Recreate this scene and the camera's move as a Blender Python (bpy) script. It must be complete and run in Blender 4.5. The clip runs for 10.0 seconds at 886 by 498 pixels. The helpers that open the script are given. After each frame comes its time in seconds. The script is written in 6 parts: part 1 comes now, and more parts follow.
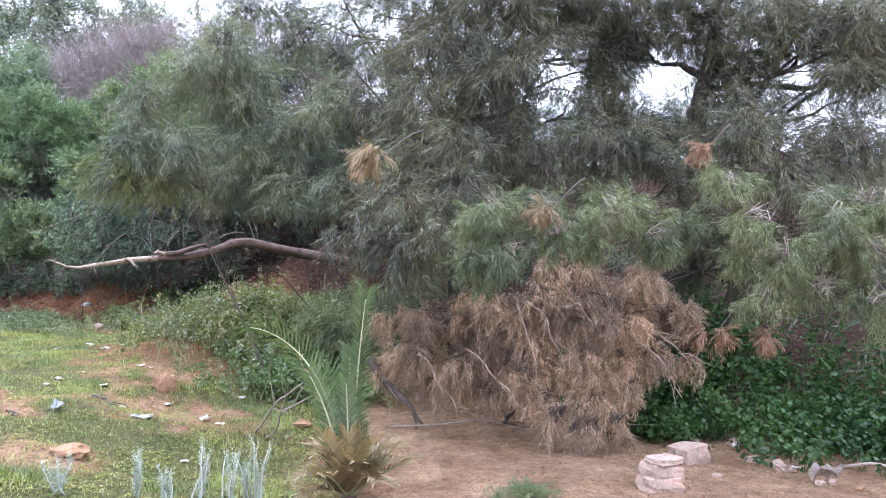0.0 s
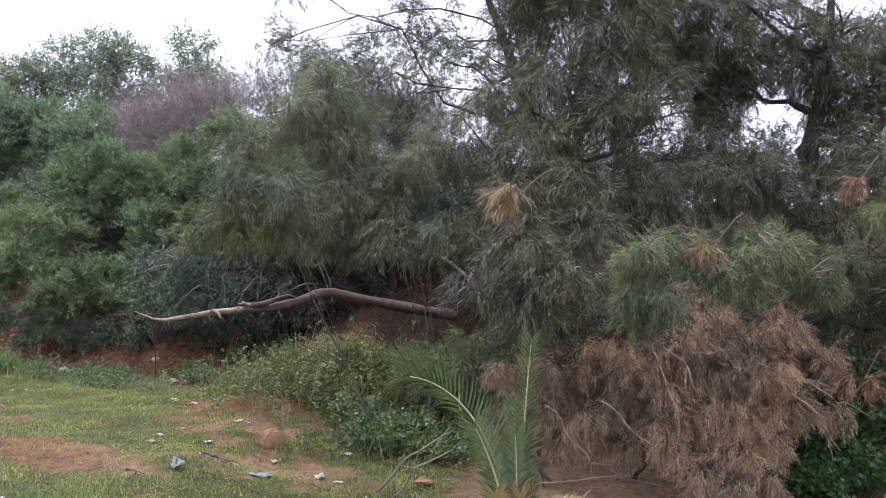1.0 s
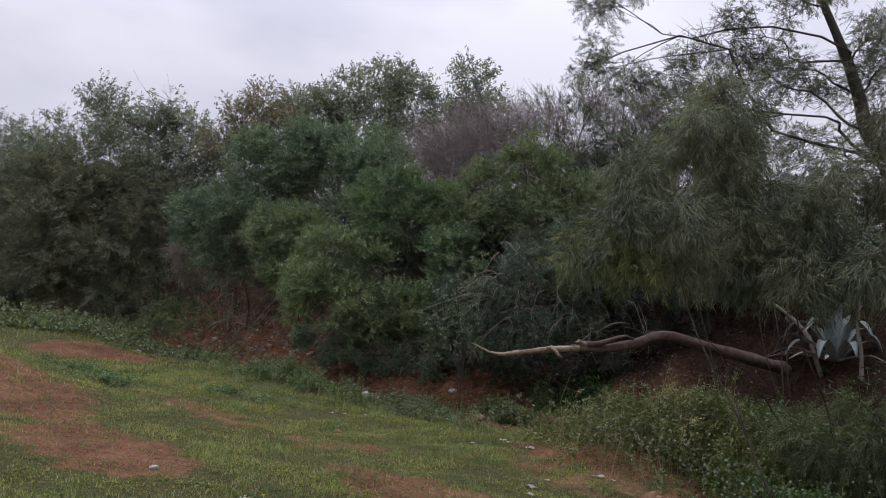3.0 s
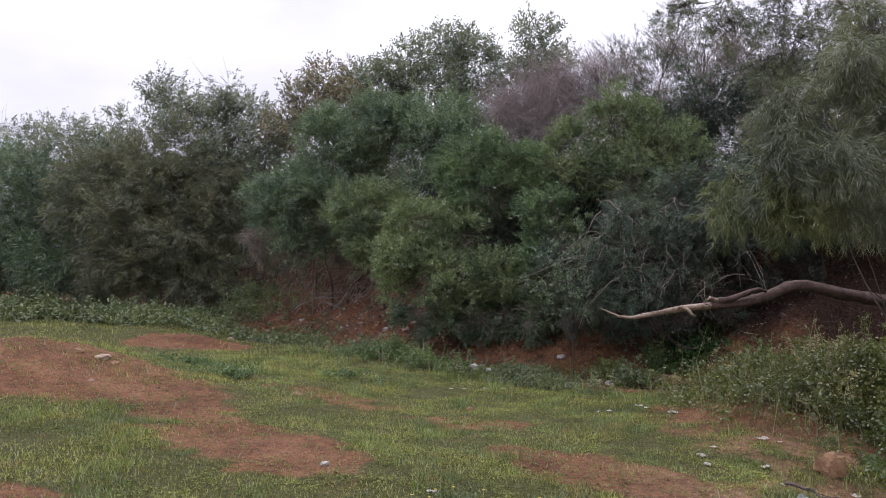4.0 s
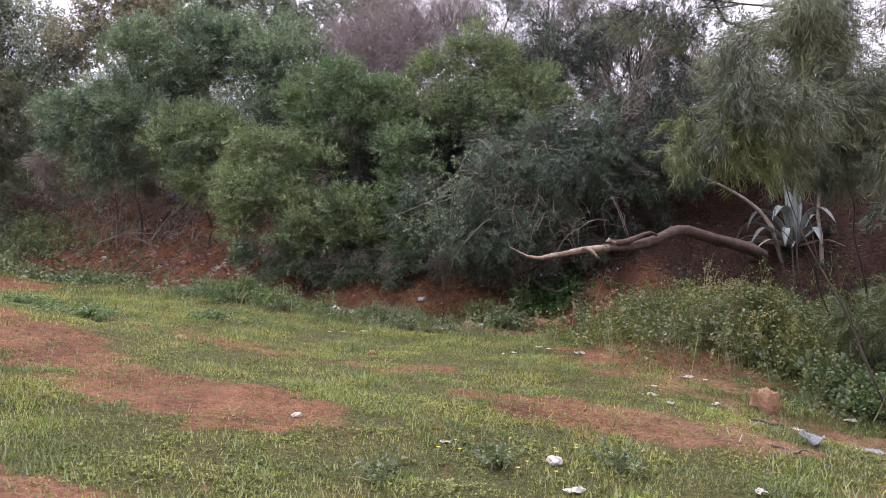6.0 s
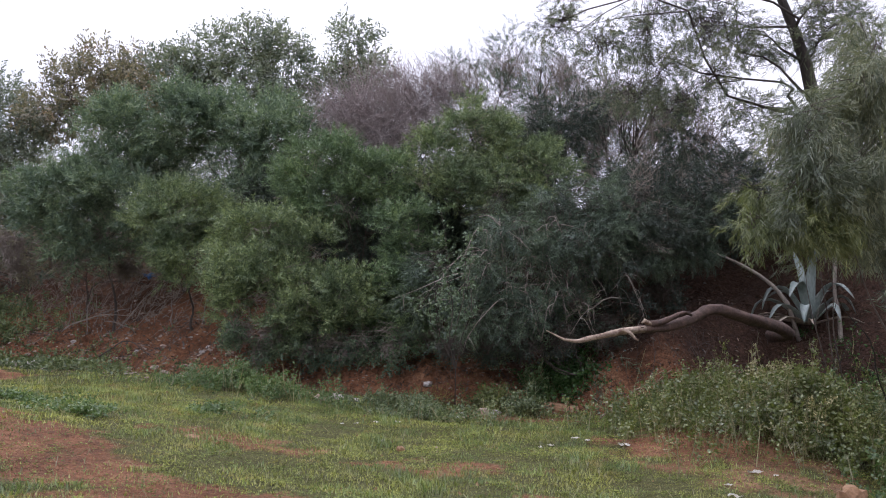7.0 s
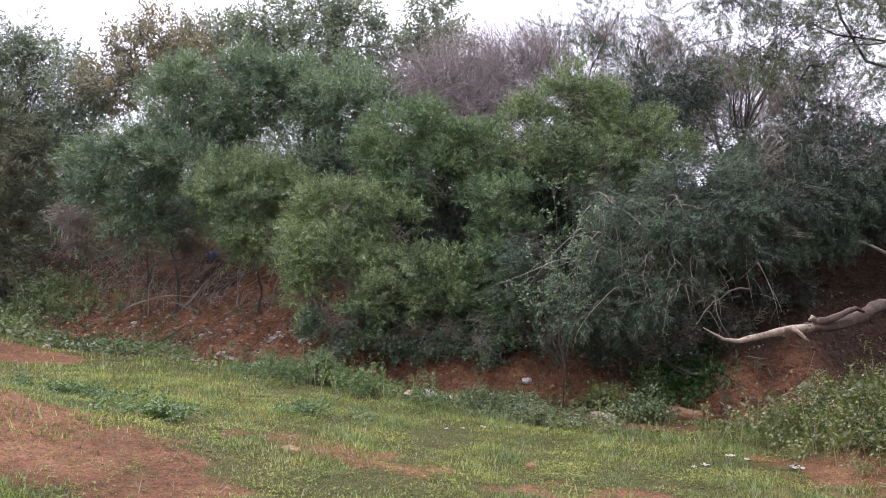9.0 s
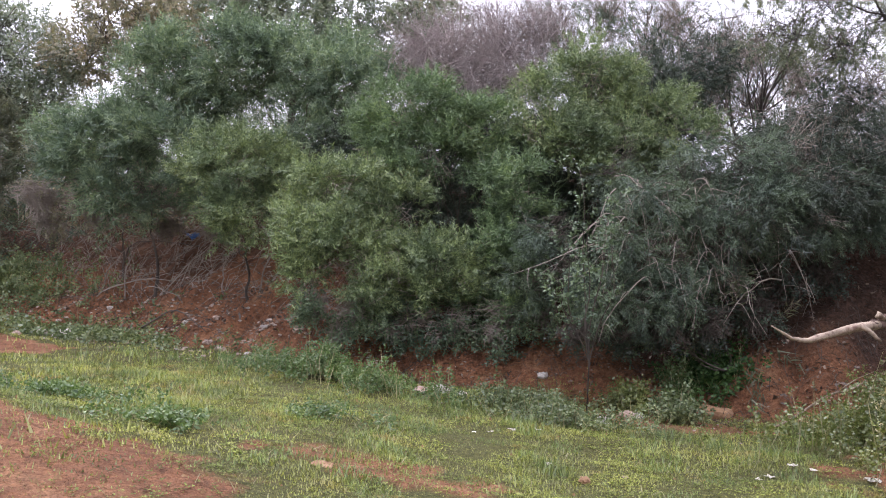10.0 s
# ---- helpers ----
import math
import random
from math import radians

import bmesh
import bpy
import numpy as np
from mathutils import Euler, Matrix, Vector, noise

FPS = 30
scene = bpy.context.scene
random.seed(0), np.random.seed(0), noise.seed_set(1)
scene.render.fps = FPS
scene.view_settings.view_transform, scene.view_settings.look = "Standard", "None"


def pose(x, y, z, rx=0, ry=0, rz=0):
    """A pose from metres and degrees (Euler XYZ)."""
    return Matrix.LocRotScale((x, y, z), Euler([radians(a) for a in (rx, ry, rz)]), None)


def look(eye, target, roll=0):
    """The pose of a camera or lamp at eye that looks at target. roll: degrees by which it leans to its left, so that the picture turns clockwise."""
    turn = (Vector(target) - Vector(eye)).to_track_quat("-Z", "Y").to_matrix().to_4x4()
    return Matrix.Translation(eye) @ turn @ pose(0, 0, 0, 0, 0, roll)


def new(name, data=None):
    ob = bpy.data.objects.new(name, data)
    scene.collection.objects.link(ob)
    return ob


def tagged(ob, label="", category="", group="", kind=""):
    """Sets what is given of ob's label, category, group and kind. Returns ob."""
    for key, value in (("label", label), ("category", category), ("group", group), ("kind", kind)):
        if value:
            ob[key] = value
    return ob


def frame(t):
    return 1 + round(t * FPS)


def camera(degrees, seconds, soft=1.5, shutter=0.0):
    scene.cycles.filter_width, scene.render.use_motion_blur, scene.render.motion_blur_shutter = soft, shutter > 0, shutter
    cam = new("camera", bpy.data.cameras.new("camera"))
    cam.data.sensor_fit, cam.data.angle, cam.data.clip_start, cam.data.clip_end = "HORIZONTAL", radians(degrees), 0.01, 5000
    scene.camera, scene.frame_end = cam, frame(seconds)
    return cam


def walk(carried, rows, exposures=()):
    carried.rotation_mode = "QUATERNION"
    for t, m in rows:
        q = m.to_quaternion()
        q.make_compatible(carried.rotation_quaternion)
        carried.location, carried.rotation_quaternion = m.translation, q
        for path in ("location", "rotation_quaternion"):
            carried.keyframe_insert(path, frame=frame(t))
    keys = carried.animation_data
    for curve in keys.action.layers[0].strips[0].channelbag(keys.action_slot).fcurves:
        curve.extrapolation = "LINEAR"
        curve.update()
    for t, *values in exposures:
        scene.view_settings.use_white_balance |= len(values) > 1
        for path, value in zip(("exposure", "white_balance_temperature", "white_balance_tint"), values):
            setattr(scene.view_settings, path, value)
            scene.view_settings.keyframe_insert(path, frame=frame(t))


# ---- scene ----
cam = camera(55.9, 10.0, soft=1.0)
METRES, EYE, TILT, LEAN, TURN = 12.0, 1.6, 0.0, -1.0, 0.0
ROWS = [
    (0.0, 0.0, 0.0, 0.0, 0.0, 0.0, -0.0),
    (0.5, -0.0489, 0.009, -0.0013, 0.14, 2.03, 0.92),
    (1.0, -0.1012, 0.0393, -0.0078, 1.52, 3.72, 0.66),
    (1.5, -0.1595, 0.0597, -0.0117, 4.81, 6.53, -2.59),
    (2.0, -0.2056, 0.0818, -0.0106, 7.2, 9.78, -5.84),
    (2.5, -0.2479, 0.1116, -0.0093, 11.05, 8.19, -8.17),
    (2.7, -0.2668, 0.1166, -0.0077, 13.40, 7.22, -6.14),
    (3.8, -0.3732, 0.1282, 0.0023, 16.62, 3.32, 1.13),
    (4.0, -0.392, 0.1281, 0.0036, 19.03, 3.25, 0.97),
    (4.5, -0.4329, 0.1183, 0.0022, 18.6, 2.64, 0.46),
    (5.0, -0.4783, 0.132, -0.0047, 13.08, 2.28, 0.57),
    (5.5, -0.527, 0.1406, -0.0104, 9.44, 0.06, 0.02),
    (5.7, -0.5455, 0.1509, -0.0100, 5.81, -0.63, -0.80),
    (6.8, -0.6412, 0.2230, -0.0022, 0.24, 3.27, 0.08),
    (7.0, -0.6565, 0.2378, -0.0002, -0.16, 4.71, 0.04),
    (7.5, -0.6812, 0.2809, 0.0061, 4.82, 5.08, -0.55),
    (8.0, -0.699, 0.31, 0.0081, 5.7, 5.19, -1.06),
    (8.5, -0.7204, 0.3354, 0.0098, 4.13, 4.97, -1.06),
    (9.0, -0.7404, 0.3788, 0.0055, 2.77, 3.58, -1.07),
    (9.5, -0.7721, 0.4221, 0.0048, 1.67, 2.44, -1.83),
    (10.0, -0.805, 0.4621, 0.0126, 0.44, 2.4, -1.6),
]
# stops, and the white balance that the clip's camera drifts through
EXPOSURES = [(0.0, 1.9, 5500, 18), (0.5, 1.42, 5650, 18), (1.0, 1.06, 5800, 18), (1.5, 0.66, 5950, 17), (2.5, -0.3, 6150, 16), (4.0, 0.35, 6150, 21), (4.5, 0.22, 6150, 21), (5.0, 0.56, 6250, 25),
             (5.5, 1.05, 6300, 28), (7.0, 0.56, 6000, 20), (7.5, 0.27, 6100, 19), (8.2, 0.08, 6150, 19), (9.0, 1.05, 6100, 21), (9.5, 1.32, 6100, 22), (10.0, 1.2, 6150, 21)]
walk(cam, [(t, pose(0, 0, EYE, TILT, LEAN, TURN) @ pose(METRES * x, METRES * y, METRES * z, 90 + pitch, roll, yaw)) for t, x, y, z, yaw, pitch, roll in ROWS],
     exposures=EXPOSURES)

# ---- sky and sun: overcast, brighter towards the hidden sun ----
SUN_UP, SUN_ROUND = 48.0, -32.0      # degrees above the horizon, and to the right of +y
world = bpy.data.worlds.new("overcast_sky")
scene.world = world
world.use_nodes = True
wn, wl = world.node_tree.nodes, world.node_tree.links
wn.clear()
w_out, w_bg = wn.new("ShaderNodeOutputWorld"), wn.new("ShaderNodeBackground")
w_sky = wn.new("ShaderNodeTexSky")
w_sky.sky_type, w_sky.sun_disc = "NISHITA", False
w_sky.sun_elevation, w_sky.sun_rotation = radians(SUN_UP), radians(SUN_ROUND)
w_dim = wn.new("ShaderNodeMix")
w_dim.data_type, w_dim.blend_type = "RGBA", "MULTIPLY"
w_dim.inputs["Factor"].default_value = 1.0
w_dim.inputs["B"].default_value = (0.07, 0.07, 0.07, 1)
w_co, w_map = wn.new("ShaderNodeTexCoord"), wn.new("ShaderNodeMapping")
w_map.inputs["Scale"].default_value = (1.0, 1.0, 2.4)
w_noise, w_ramp = wn.new("ShaderNodeTexNoise"), wn.new("ShaderNodeValToRGB")
w_noise.inputs["Scale"].default_value, w_noise.inputs["Detail"].default_value = 1.7, 5.0
w_noise.inputs["Roughness"].default_value = 0.5
w_ramp.color_ramp.elements[0].position, w_ramp.color_ramp.elements[0].color = 0.36, (0.55, 0.56, 0.64, 1)
w_ramp.color_ramp.elements[1].position, w_ramp.color_ramp.elements[1].color = 0.62, (0.94, 0.94, 0.98, 1)
w_mix = wn.new("ShaderNodeMix")
w_mix.data_type = "RGBA"
w_mix.inputs["Factor"].default_value = 0.9
wl.new(w_co.outputs["Generated"], w_map.inputs["Vector"])
wl.new(w_map.outputs["Vector"], w_noise.inputs["Vector"])
wl.new(w_noise.outputs["Fac"], w_ramp.inputs["Fac"])
wl.new(w_sky.outputs["Color"], w_dim.inputs["A"])
wl.new(w_dim.outputs["Result"], w_mix.inputs["A"])
wl.new(w_ramp.outputs["Color"], w_mix.inputs["B"])
# an overcast sky is brightest overhead
w_sep, w_up = wn.new("ShaderNodeSeparateXYZ"), wn.new("ShaderNodeMapRange")
w_up.inputs["From Min"].default_value, w_up.inputs["From Max"].default_value = 0.25, 1.0
w_up.inputs["To Min"].default_value, w_up.inputs["To Max"].default_value = 0.92, 2.35
w_over = wn.new("ShaderNodeMix")
w_over.data_type, w_over.blend_type = "RGBA", "MULTIPLY"
w_over.inputs["Factor"].default_value = 1.0
wl.new(w_co.outputs["Generated"], w_sep.inputs["Vector"])
wl.new(w_sep.outputs["Z"], w_up.inputs["Value"])
wl.new(w_mix.outputs["Result"], w_over.inputs["A"])
wl.new(w_up.outputs["Result"], w_over.inputs["B"])
wl.new(w_over.outputs["Result"], w_bg.inputs["Color"])
w_bg.inputs["Strength"].default_value = 1.0
wl.new(w_bg.outputs["Background"], w_out.inputs["Surface"])

sun_data = bpy.data.lights.new("sun", "SUN")
sun_data.energy, sun_data.angle, sun_data.color = 1.4, radians(30), (1.0, 0.97, 0.92)
sun_ob = new("sun", sun_data)
_a, _e = radians(SUN_ROUND), radians(SUN_UP)
sun_ob.matrix_world = look((0, 0, 0), (-math.sin(_a) * math.cos(_e), -math.cos(_a) * math.cos(_e), -math.sin(_e)))

# ---- materials ----
def nodes_of(name):
    m = bpy.data.materials.new(name)
    m.use_nodes = True
    nt = m.node_tree
    nt.nodes.clear()
    return m, nt, nt.nodes.new("ShaderNodeOutputMaterial")


def ramp(nt, fac, stops):
    r = nt.nodes.new("ShaderNodeValToRGB")
    el = r.color_ramp.elements
    while len(el) < len(stops):
        el.new(0.5)
    for e, (p, c) in zip(el, stops):
        e.position, e.color = p, (*c, 1)
    nt.links.new(fac, r.inputs["Fac"])
    return r.outputs["Color"]


def noise_at(nt, scale, detail=4.0, rough=0.55, stretch=None):
    co, n = nt.nodes.new("ShaderNodeTexCoord"), nt.nodes.new("ShaderNodeTexNoise")
    n.inputs["Scale"].default_value, n.inputs["Detail"].default_value, n.inputs["Roughness"].default_value = scale, detail, rough
    if stretch:
        mp = nt.nodes.new("ShaderNodeMapping")
        mp.inputs["Scale"].default_value = stretch
        nt.links.new(co.outputs["Object"], mp.inputs["Vector"])
        nt.links.new(mp.outputs["Vector"], n.inputs["Vector"])
    else:
        nt.links.new(co.outputs["Object"], n.inputs["Vector"])
    return n.outputs["Fac"]


def mixed(nt, fac, a, b, blend="MIX"):
    m = nt.nodes.new("ShaderNodeMix")
    m.data_type, m.blend_type = "RGBA", blend
    for sock, v in ((m.inputs["Factor"], fac), (m.inputs["A"], a), (m.inputs["B"], b)):
        if isinstance(v, (int, float)):
            sock.default_value = v
        elif isinstance(v, tuple):
            sock.default_value = (*v, 1)
        else:
            nt.links.new(v, sock)
    return m.outputs["Result"]


def leaf_material(name, dark, light, through_part=0.27, gloss=0.06, tip=None):
    """Leaves: each one a little different, clumps of another shade, light coming through."""
    m, nt, out = nodes_of(name)
    geo = nt.nodes.new("ShaderNodeNewGeometry")
    single = ramp(nt, geo.outputs["Random Per Island"], [(0.0, dark), (1.0, light)])
    broad = ramp(nt, noise_at(nt, 1.1, 3.0), [(0.34, (0.6, 0.66, 0.68)), (0.66, (1.3, 1.24, 1.1))])
    col = mixed(nt, 1.0, single, broad, "MULTIPLY")
    if tip:
        pick = ramp(nt, noise_at(nt, 1.7, 2.0), [(0.58, (0, 0, 0)), (0.72, (1, 1, 1))])
        col = mixed(nt, pick, col, tip)
    d, t, g = nt.nodes.new("ShaderNodeBsdfDiffuse"), nt.nodes.new("ShaderNodeBsdfTranslucent"), nt.nodes.new("ShaderNodeBsdfGlossy")
    g.inputs["Roughness"].default_value = 0.45
    warm = mixed(nt, 1.0, col, (1.1, 1.15, 0.7), "MULTIPLY")
    nt.links.new(col, d.inputs["Color"])
    nt.links.new(warm, t.inputs["Color"])
    a, b = nt.nodes.new("ShaderNodeMixShader"), nt.nodes.new("ShaderNodeMixShader")
    a.inputs[0].default_value, b.inputs[0].default_value = through_part, gloss
    nt.links.new(d.outputs[0], a.inputs[1])
    nt.links.new(t.outputs[0], a.inputs[2])
    nt.links.new(a.outputs[0], b.inputs[1])
    nt.links.new(g.outputs[0], b.inputs[2])
    nt.links.new(b.outputs[0], out.inputs["Surface"])
    return m


def solid_material(name, dark, light, scale=6.0, rough=0.85, bump=0.3, bump_scale=40.0, stretch=None, spots=None):
    """Bark, stone, paper: two scales of variation and a fine relief."""
    m, nt, out = nodes_of(name)
    p = nt.nodes.new("ShaderNodeBsdfPrincipled")
    big = ramp(nt, noise_at(nt, scale, 4.0, 0.6, stretch), [(0.3, dark), (0.7, light)])
    fine = ramp(nt, noise_at(nt, bump_scale, 3.0, 0.6, stretch), [(0.3, (0.72, 0.72, 0.72)), (0.7, (1.15, 1.15, 1.15))])
    col = mixed(nt, 1.0, big, fine, "MULTIPLY")
    if spots:
        pick = ramp(nt, noise_at(nt, scale * 1.7, 5.0), [(0.55, (0, 0, 0)), (0.66, (1, 1, 1))])
        col = mixed(nt, pick, col, spots)
    nt.links.new(col, p.inputs["Base Color"])
    p.inputs["Roughness"].default_value = rough
    bp = nt.nodes.new("ShaderNodeBump")
    bp.inputs["Strength"].default_value, bp.inputs["Distance"].default_value = bump, 0.02
    nt.links.new(noise_at(nt, bump_scale, 5.0, 0.65, stretch), bp.inputs["Height"])
    nt.links.new(bp.outputs["Normal"], p.inputs["Normal"])
    nt.links.new(p.outputs[0], out.inputs["Surface"])
    return m


def ground_material():
    m, nt, out = nodes_of("red_earth_and_turf")
    p = nt.nodes.new("ShaderNodeBsdfPrincipled")
    att = nt.nodes.new("ShaderNodeAttribute")
    att.attribute_name = "turf"
    sep = nt.nodes.new("ShaderNodeSeparateColor")
    nt.links.new(att.outputs["Color"], sep.inputs["Color"])
    clods = ramp(nt, noise_at(nt, 1.3, 6.0, 0.65), [(0.3, (0.15, 0.066, 0.034)), (0.55, (0.262, 0.124, 0.064)), (0.75, (0.36, 0.195, 0.105))])
    grit = ramp(nt, noise_at(nt, 38.0, 4.0, 0.7), [(0.28, (0.5, 0.48, 0.46)), (0.5, (0.95, 0.95, 0.95)), (0.72, (1.35, 1.33, 1.3))])
    crust = ramp(nt, noise_at(nt, 8.0, 8.0, 0.75), [(0.32, (0.55, 0.54, 0.52)), (0.5, (1.0, 1.0, 1.0)), (0.68, (1.25, 1.22, 1.18))])
    grit = mixed(nt, 1.0, grit, crust, "MULTIPLY")
    earth = mixed(nt, 1.0, clods, grit, "MULTIPLY")
    dry = mixed(nt, 1.0, ramp(nt, noise_at(nt, 2.2, 5.0, 0.6), [(0.3, (0.22, 0.13, 0.07)), (0.55, (0.34, 0.22, 0.13)), (0.7, (0.43, 0.29, 0.18))]), grit, "MULTIPLY")
    straw = ramp(nt, noise_at(nt, 30.0, 6.0, 0.8), [(0.32, (0.032, 0.032, 0.01)), (0.5, (0.088, 0.09, 0.028)), (0.7, (0.19, 0.17, 0.06))])
    # leaf litter, its colour darkened further for the shade under the trees
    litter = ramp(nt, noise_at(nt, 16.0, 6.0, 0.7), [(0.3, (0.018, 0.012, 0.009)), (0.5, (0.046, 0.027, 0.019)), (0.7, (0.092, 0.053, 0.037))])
    frayed = nt.nodes.new("ShaderNodeMath")
    frayed.operation, frayed.inputs[2].default_value = "MULTIPLY_ADD", -0.45
    nt.links.new(noise_at(nt, 6.0, 8.0, 0.8), frayed.inputs[0])
    frayed.inputs[1].default_value = 0.9
    joint = nt.nodes.new("ShaderNodeMath")
    joint.operation = "ADD"
    nt.links.new(sep.outputs["Red"], joint.inputs[0])
    nt.links.new(frayed.outputs[0], joint.inputs[1])
    turf = ramp(nt, joint.outputs[0], [(0.25, (0, 0, 0)), (0.75, (1, 1, 1))])
    c = mixed(nt, turf, earth, straw)
    c = mixed(nt, sep.outputs["Green"], c, dry)
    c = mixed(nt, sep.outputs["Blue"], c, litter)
    nt.links.new(c, p.inputs["Base Color"])
    p.inputs["Roughness"].default_value = 0.95
    p.inputs["Specular IOR Level"].default_value = 0.2
    bp = nt.nodes.new("ShaderNodeBump")
    bp.inputs["Strength"].default_value, bp.inputs["Distance"].default_value = 1.0, 0.06
    nt.links.new(noise_at(nt, 14.0, 8.0, 0.75), bp.inputs["Height"])
    lumps = nt.nodes.new("ShaderNodeBump")
    lumps.inputs["Strength"].default_value, lumps.inputs["Distance"].default_value = 0.9, 0.2
    nt.links.new(noise_at(nt, 3.5, 5.0, 0.6), lumps.inputs["Height"])
    nt.links.new(lumps.outputs["Normal"], bp.inputs["Normal"])
    nt.links.new(bp.outputs["Normal"], p.inputs["Normal"])
    nt.links.new(p.outputs[0], out.inputs["Surface"])
    return m


EARTH = ground_material()
LEAF_ACACIA = leaf_material("acacia_leaf", (0.046, 0.088, 0.04), (0.215, 0.305, 0.145), through_part=0.2)
LEAF_LIGHT = leaf_material("light_acacia_leaf", (0.06, 0.095, 0.042), (0.26, 0.33, 0.155), through_part=0.2)
# very dark leaf: the deep shade inside the shrubs is put into its colour
LEAF_INNER_SHADE = leaf_material("inner_shade_leaf", (0.028, 0.042, 0.03), (0.062, 0.085, 0.056), through_part=0.1)
LEAF_DARK = leaf_material("dark_green_leaf", (0.055, 0.096, 0.06), (0.215, 0.285, 0.178))
LEAF_GREY = leaf_material("grey_green_leaf", (0.034, 0.06, 0.04), (0.15, 0.2, 0.13), through_part=0.2)
LEAF_OLIVE = leaf_material("olive_brown_leaf", (0.1, 0.115, 0.07), (0.185, 0.19, 0.12), tip=(0.15, 0.12, 0.08))
LEAF_FAR = leaf_material("broad_grey_leaf", (0.105, 0.14, 0.1), (0.26, 0.295, 0.215), gloss=0.1)
LEAF_BROWNISH = leaf_material("brown_tipped_leaf", (0.13, 0.135, 0.095), (0.3, 0.265, 0.19), tip=(0.33, 0.23, 0.15))
LEAF_FEATHER = leaf_material("feathery_leaf", (0.08, 0.1, 0.06), (0.215, 0.235, 0.145), through_part=0.22)
# browner copy of the feathery leaf, darkened to carry the backlit canopy's shade
LEAF_SHADE = leaf_material("shaded_brownish_leaf", (0.035, 0.038, 0.022), (0.15, 0.155, 0.085), through_part=0.2, tip=(0.1, 0.075, 0.045))
LEAF_YELLOW = leaf_material("yellow_green_leaf", (0.09, 0.115, 0.04), (0.19, 0.21, 0.075))
LEAF_SPRAY = leaf_material("silvery_spray_leaf", (0.06, 0.082, 0.032), (0.185, 0.215, 0.092), tip=(0.19, 0.19, 0.1), through_part=0.22)
LEAF_DEAD = leaf_material("dead_brown_leaf", (0.17, 0.11, 0.07), (0.54, 0.385, 0.265), through_part=0.25, tip=(0.36, 0.25, 0.165))
LEAF_RUST = leaf_material("rusty_leaf", (0.2, 0.11, 0.066), (0.37, 0.225, 0.14), through_part=0.3)
BARK = solid_material("grey_brown_bark", (0.045, 0.035, 0.028), (0.12, 0.095, 0.075), 5.0, 0.9, 0.6, 30.0, (1, 1, 0.25))
BARK_DARK = solid_material("dark_bark", (0.03, 0.025, 0.02), (0.075, 0.06, 0.05), 5.0, 0.9, 0.6, 30.0, (1, 1, 0.25))
TWIG_GREY = solid_material("grey_dry_twig", (0.18, 0.145, 0.12), (0.36, 0.31, 0.26), 4.0, 0.9, 0.2)
TWIG_MAUVE = solid_material("mauve_bare_twig", (0.22, 0.178, 0.168), (0.38, 0.318, 0.3), 2.0, 0.9, 0.2)
LEAF_SILVERY = leaf_material("oval_silver_leaf", (0.065, 0.105, 0.058), (0.17, 0.228, 0.135), through_part=0.2, gloss=0.06)
LEAF_STRAW = leaf_material("straw_brown_leaf", (0.16, 0.11, 0.06), (0.32, 0.23, 0.13), through_part=0.3)
SILVER_STEM = solid_material("silver_stem", (0.34, 0.36, 0.32), (0.5, 0.52, 0.48), 6.0, 0.9, 0.1)
LEAF_LITTER = leaf_material("fallen_leaf", (0.05, 0.034, 0.026), (0.22, 0.155, 0.115), through_part=0.05)

# ---- builders ----
rng = np.random.default_rng(7)


def sm(a, b, v):
    t = np.clip((v - a) / (b - a), 0, 1)
    return t * t * (3 - 2 * t)


def link_mesh(name, verts, sides, material, parent=None, label="", smooth=False):
    """A mesh from loose polygons that all have the same number of sides, given as a flat array of corners."""
    verts = np.asarray(verts, dtype=np.float32).reshape(-1, 3)
    n = len(verts)
    me = bpy.data.meshes.new(name)
    me.vertices.add(n)
    me.vertices.foreach_set("co", verts.ravel())
    me.loops.add(n)
    me.loops.foreach_set("vertex_index", np.arange(n, dtype=np.int32))
    me.polygons.add(n // sides)
    me.polygons.foreach_set("loop_start", np.arange(0, n, sides, dtype=np.int32))
    me.update(calc_edges=True)
    me.materials.append(material)
    ob = new(name, me)
    if parent:
        ob.parent = parent
    if label:
        ob["label"] = label
    return ob


def link_faces(name, verts, faces, material, parent=None, label="", smooth=True):
    me = bpy.data.meshes.new(name)
    me.from_pydata([tuple(v) for v in verts], [], faces)
    if smooth:
        me.polygons.foreach_set("use_smooth", [True] * len(me.polygons))
    me.update()
    me.materials.append(material)
    ob = new(name, me)
    if parent:
        ob.parent = parent
    if label:
        ob["label"] = label
    return ob


def part(name, bm, material, parent, label=""):
    me = bpy.data.meshes.new(name)
    bm.to_mesh(me)
    bm.free()
    me.materials.append(material)
    ob = new(name, me)
    if parent:
        ob.parent = parent
    if label:
        ob["label"] = label
    return ob


def thing(name, at, label, category, group="", kind=""):
    ob = new(name)
    ob.location = at
    ob.empty_display_size = 0.1
    return tagged(ob, label, category, group, kind)


def bend(a, b, sag=0.0, wobble=0.0, n=7, gen=None):
    """A way from a to b that sags at its middle and wanders a little."""
    gen = gen or rng
    a, b = np.array(a, float), np.array(b, float)
    t = np.linspace(0, 1, n)[:, None]
    p = a + (b - a) * t
    p[:, 2] += sag * 4 * (t * (1 - t))[:, 0]
    w = gen.normal(0, 1, (n, 3)) * wobble * 1.8
    w[0] = w[-1] = 0
    for _ in range(2):
        w[1:-1] = (w[:-2] + 2 * w[1:-1] + w[2:]) / 4
    return p + w


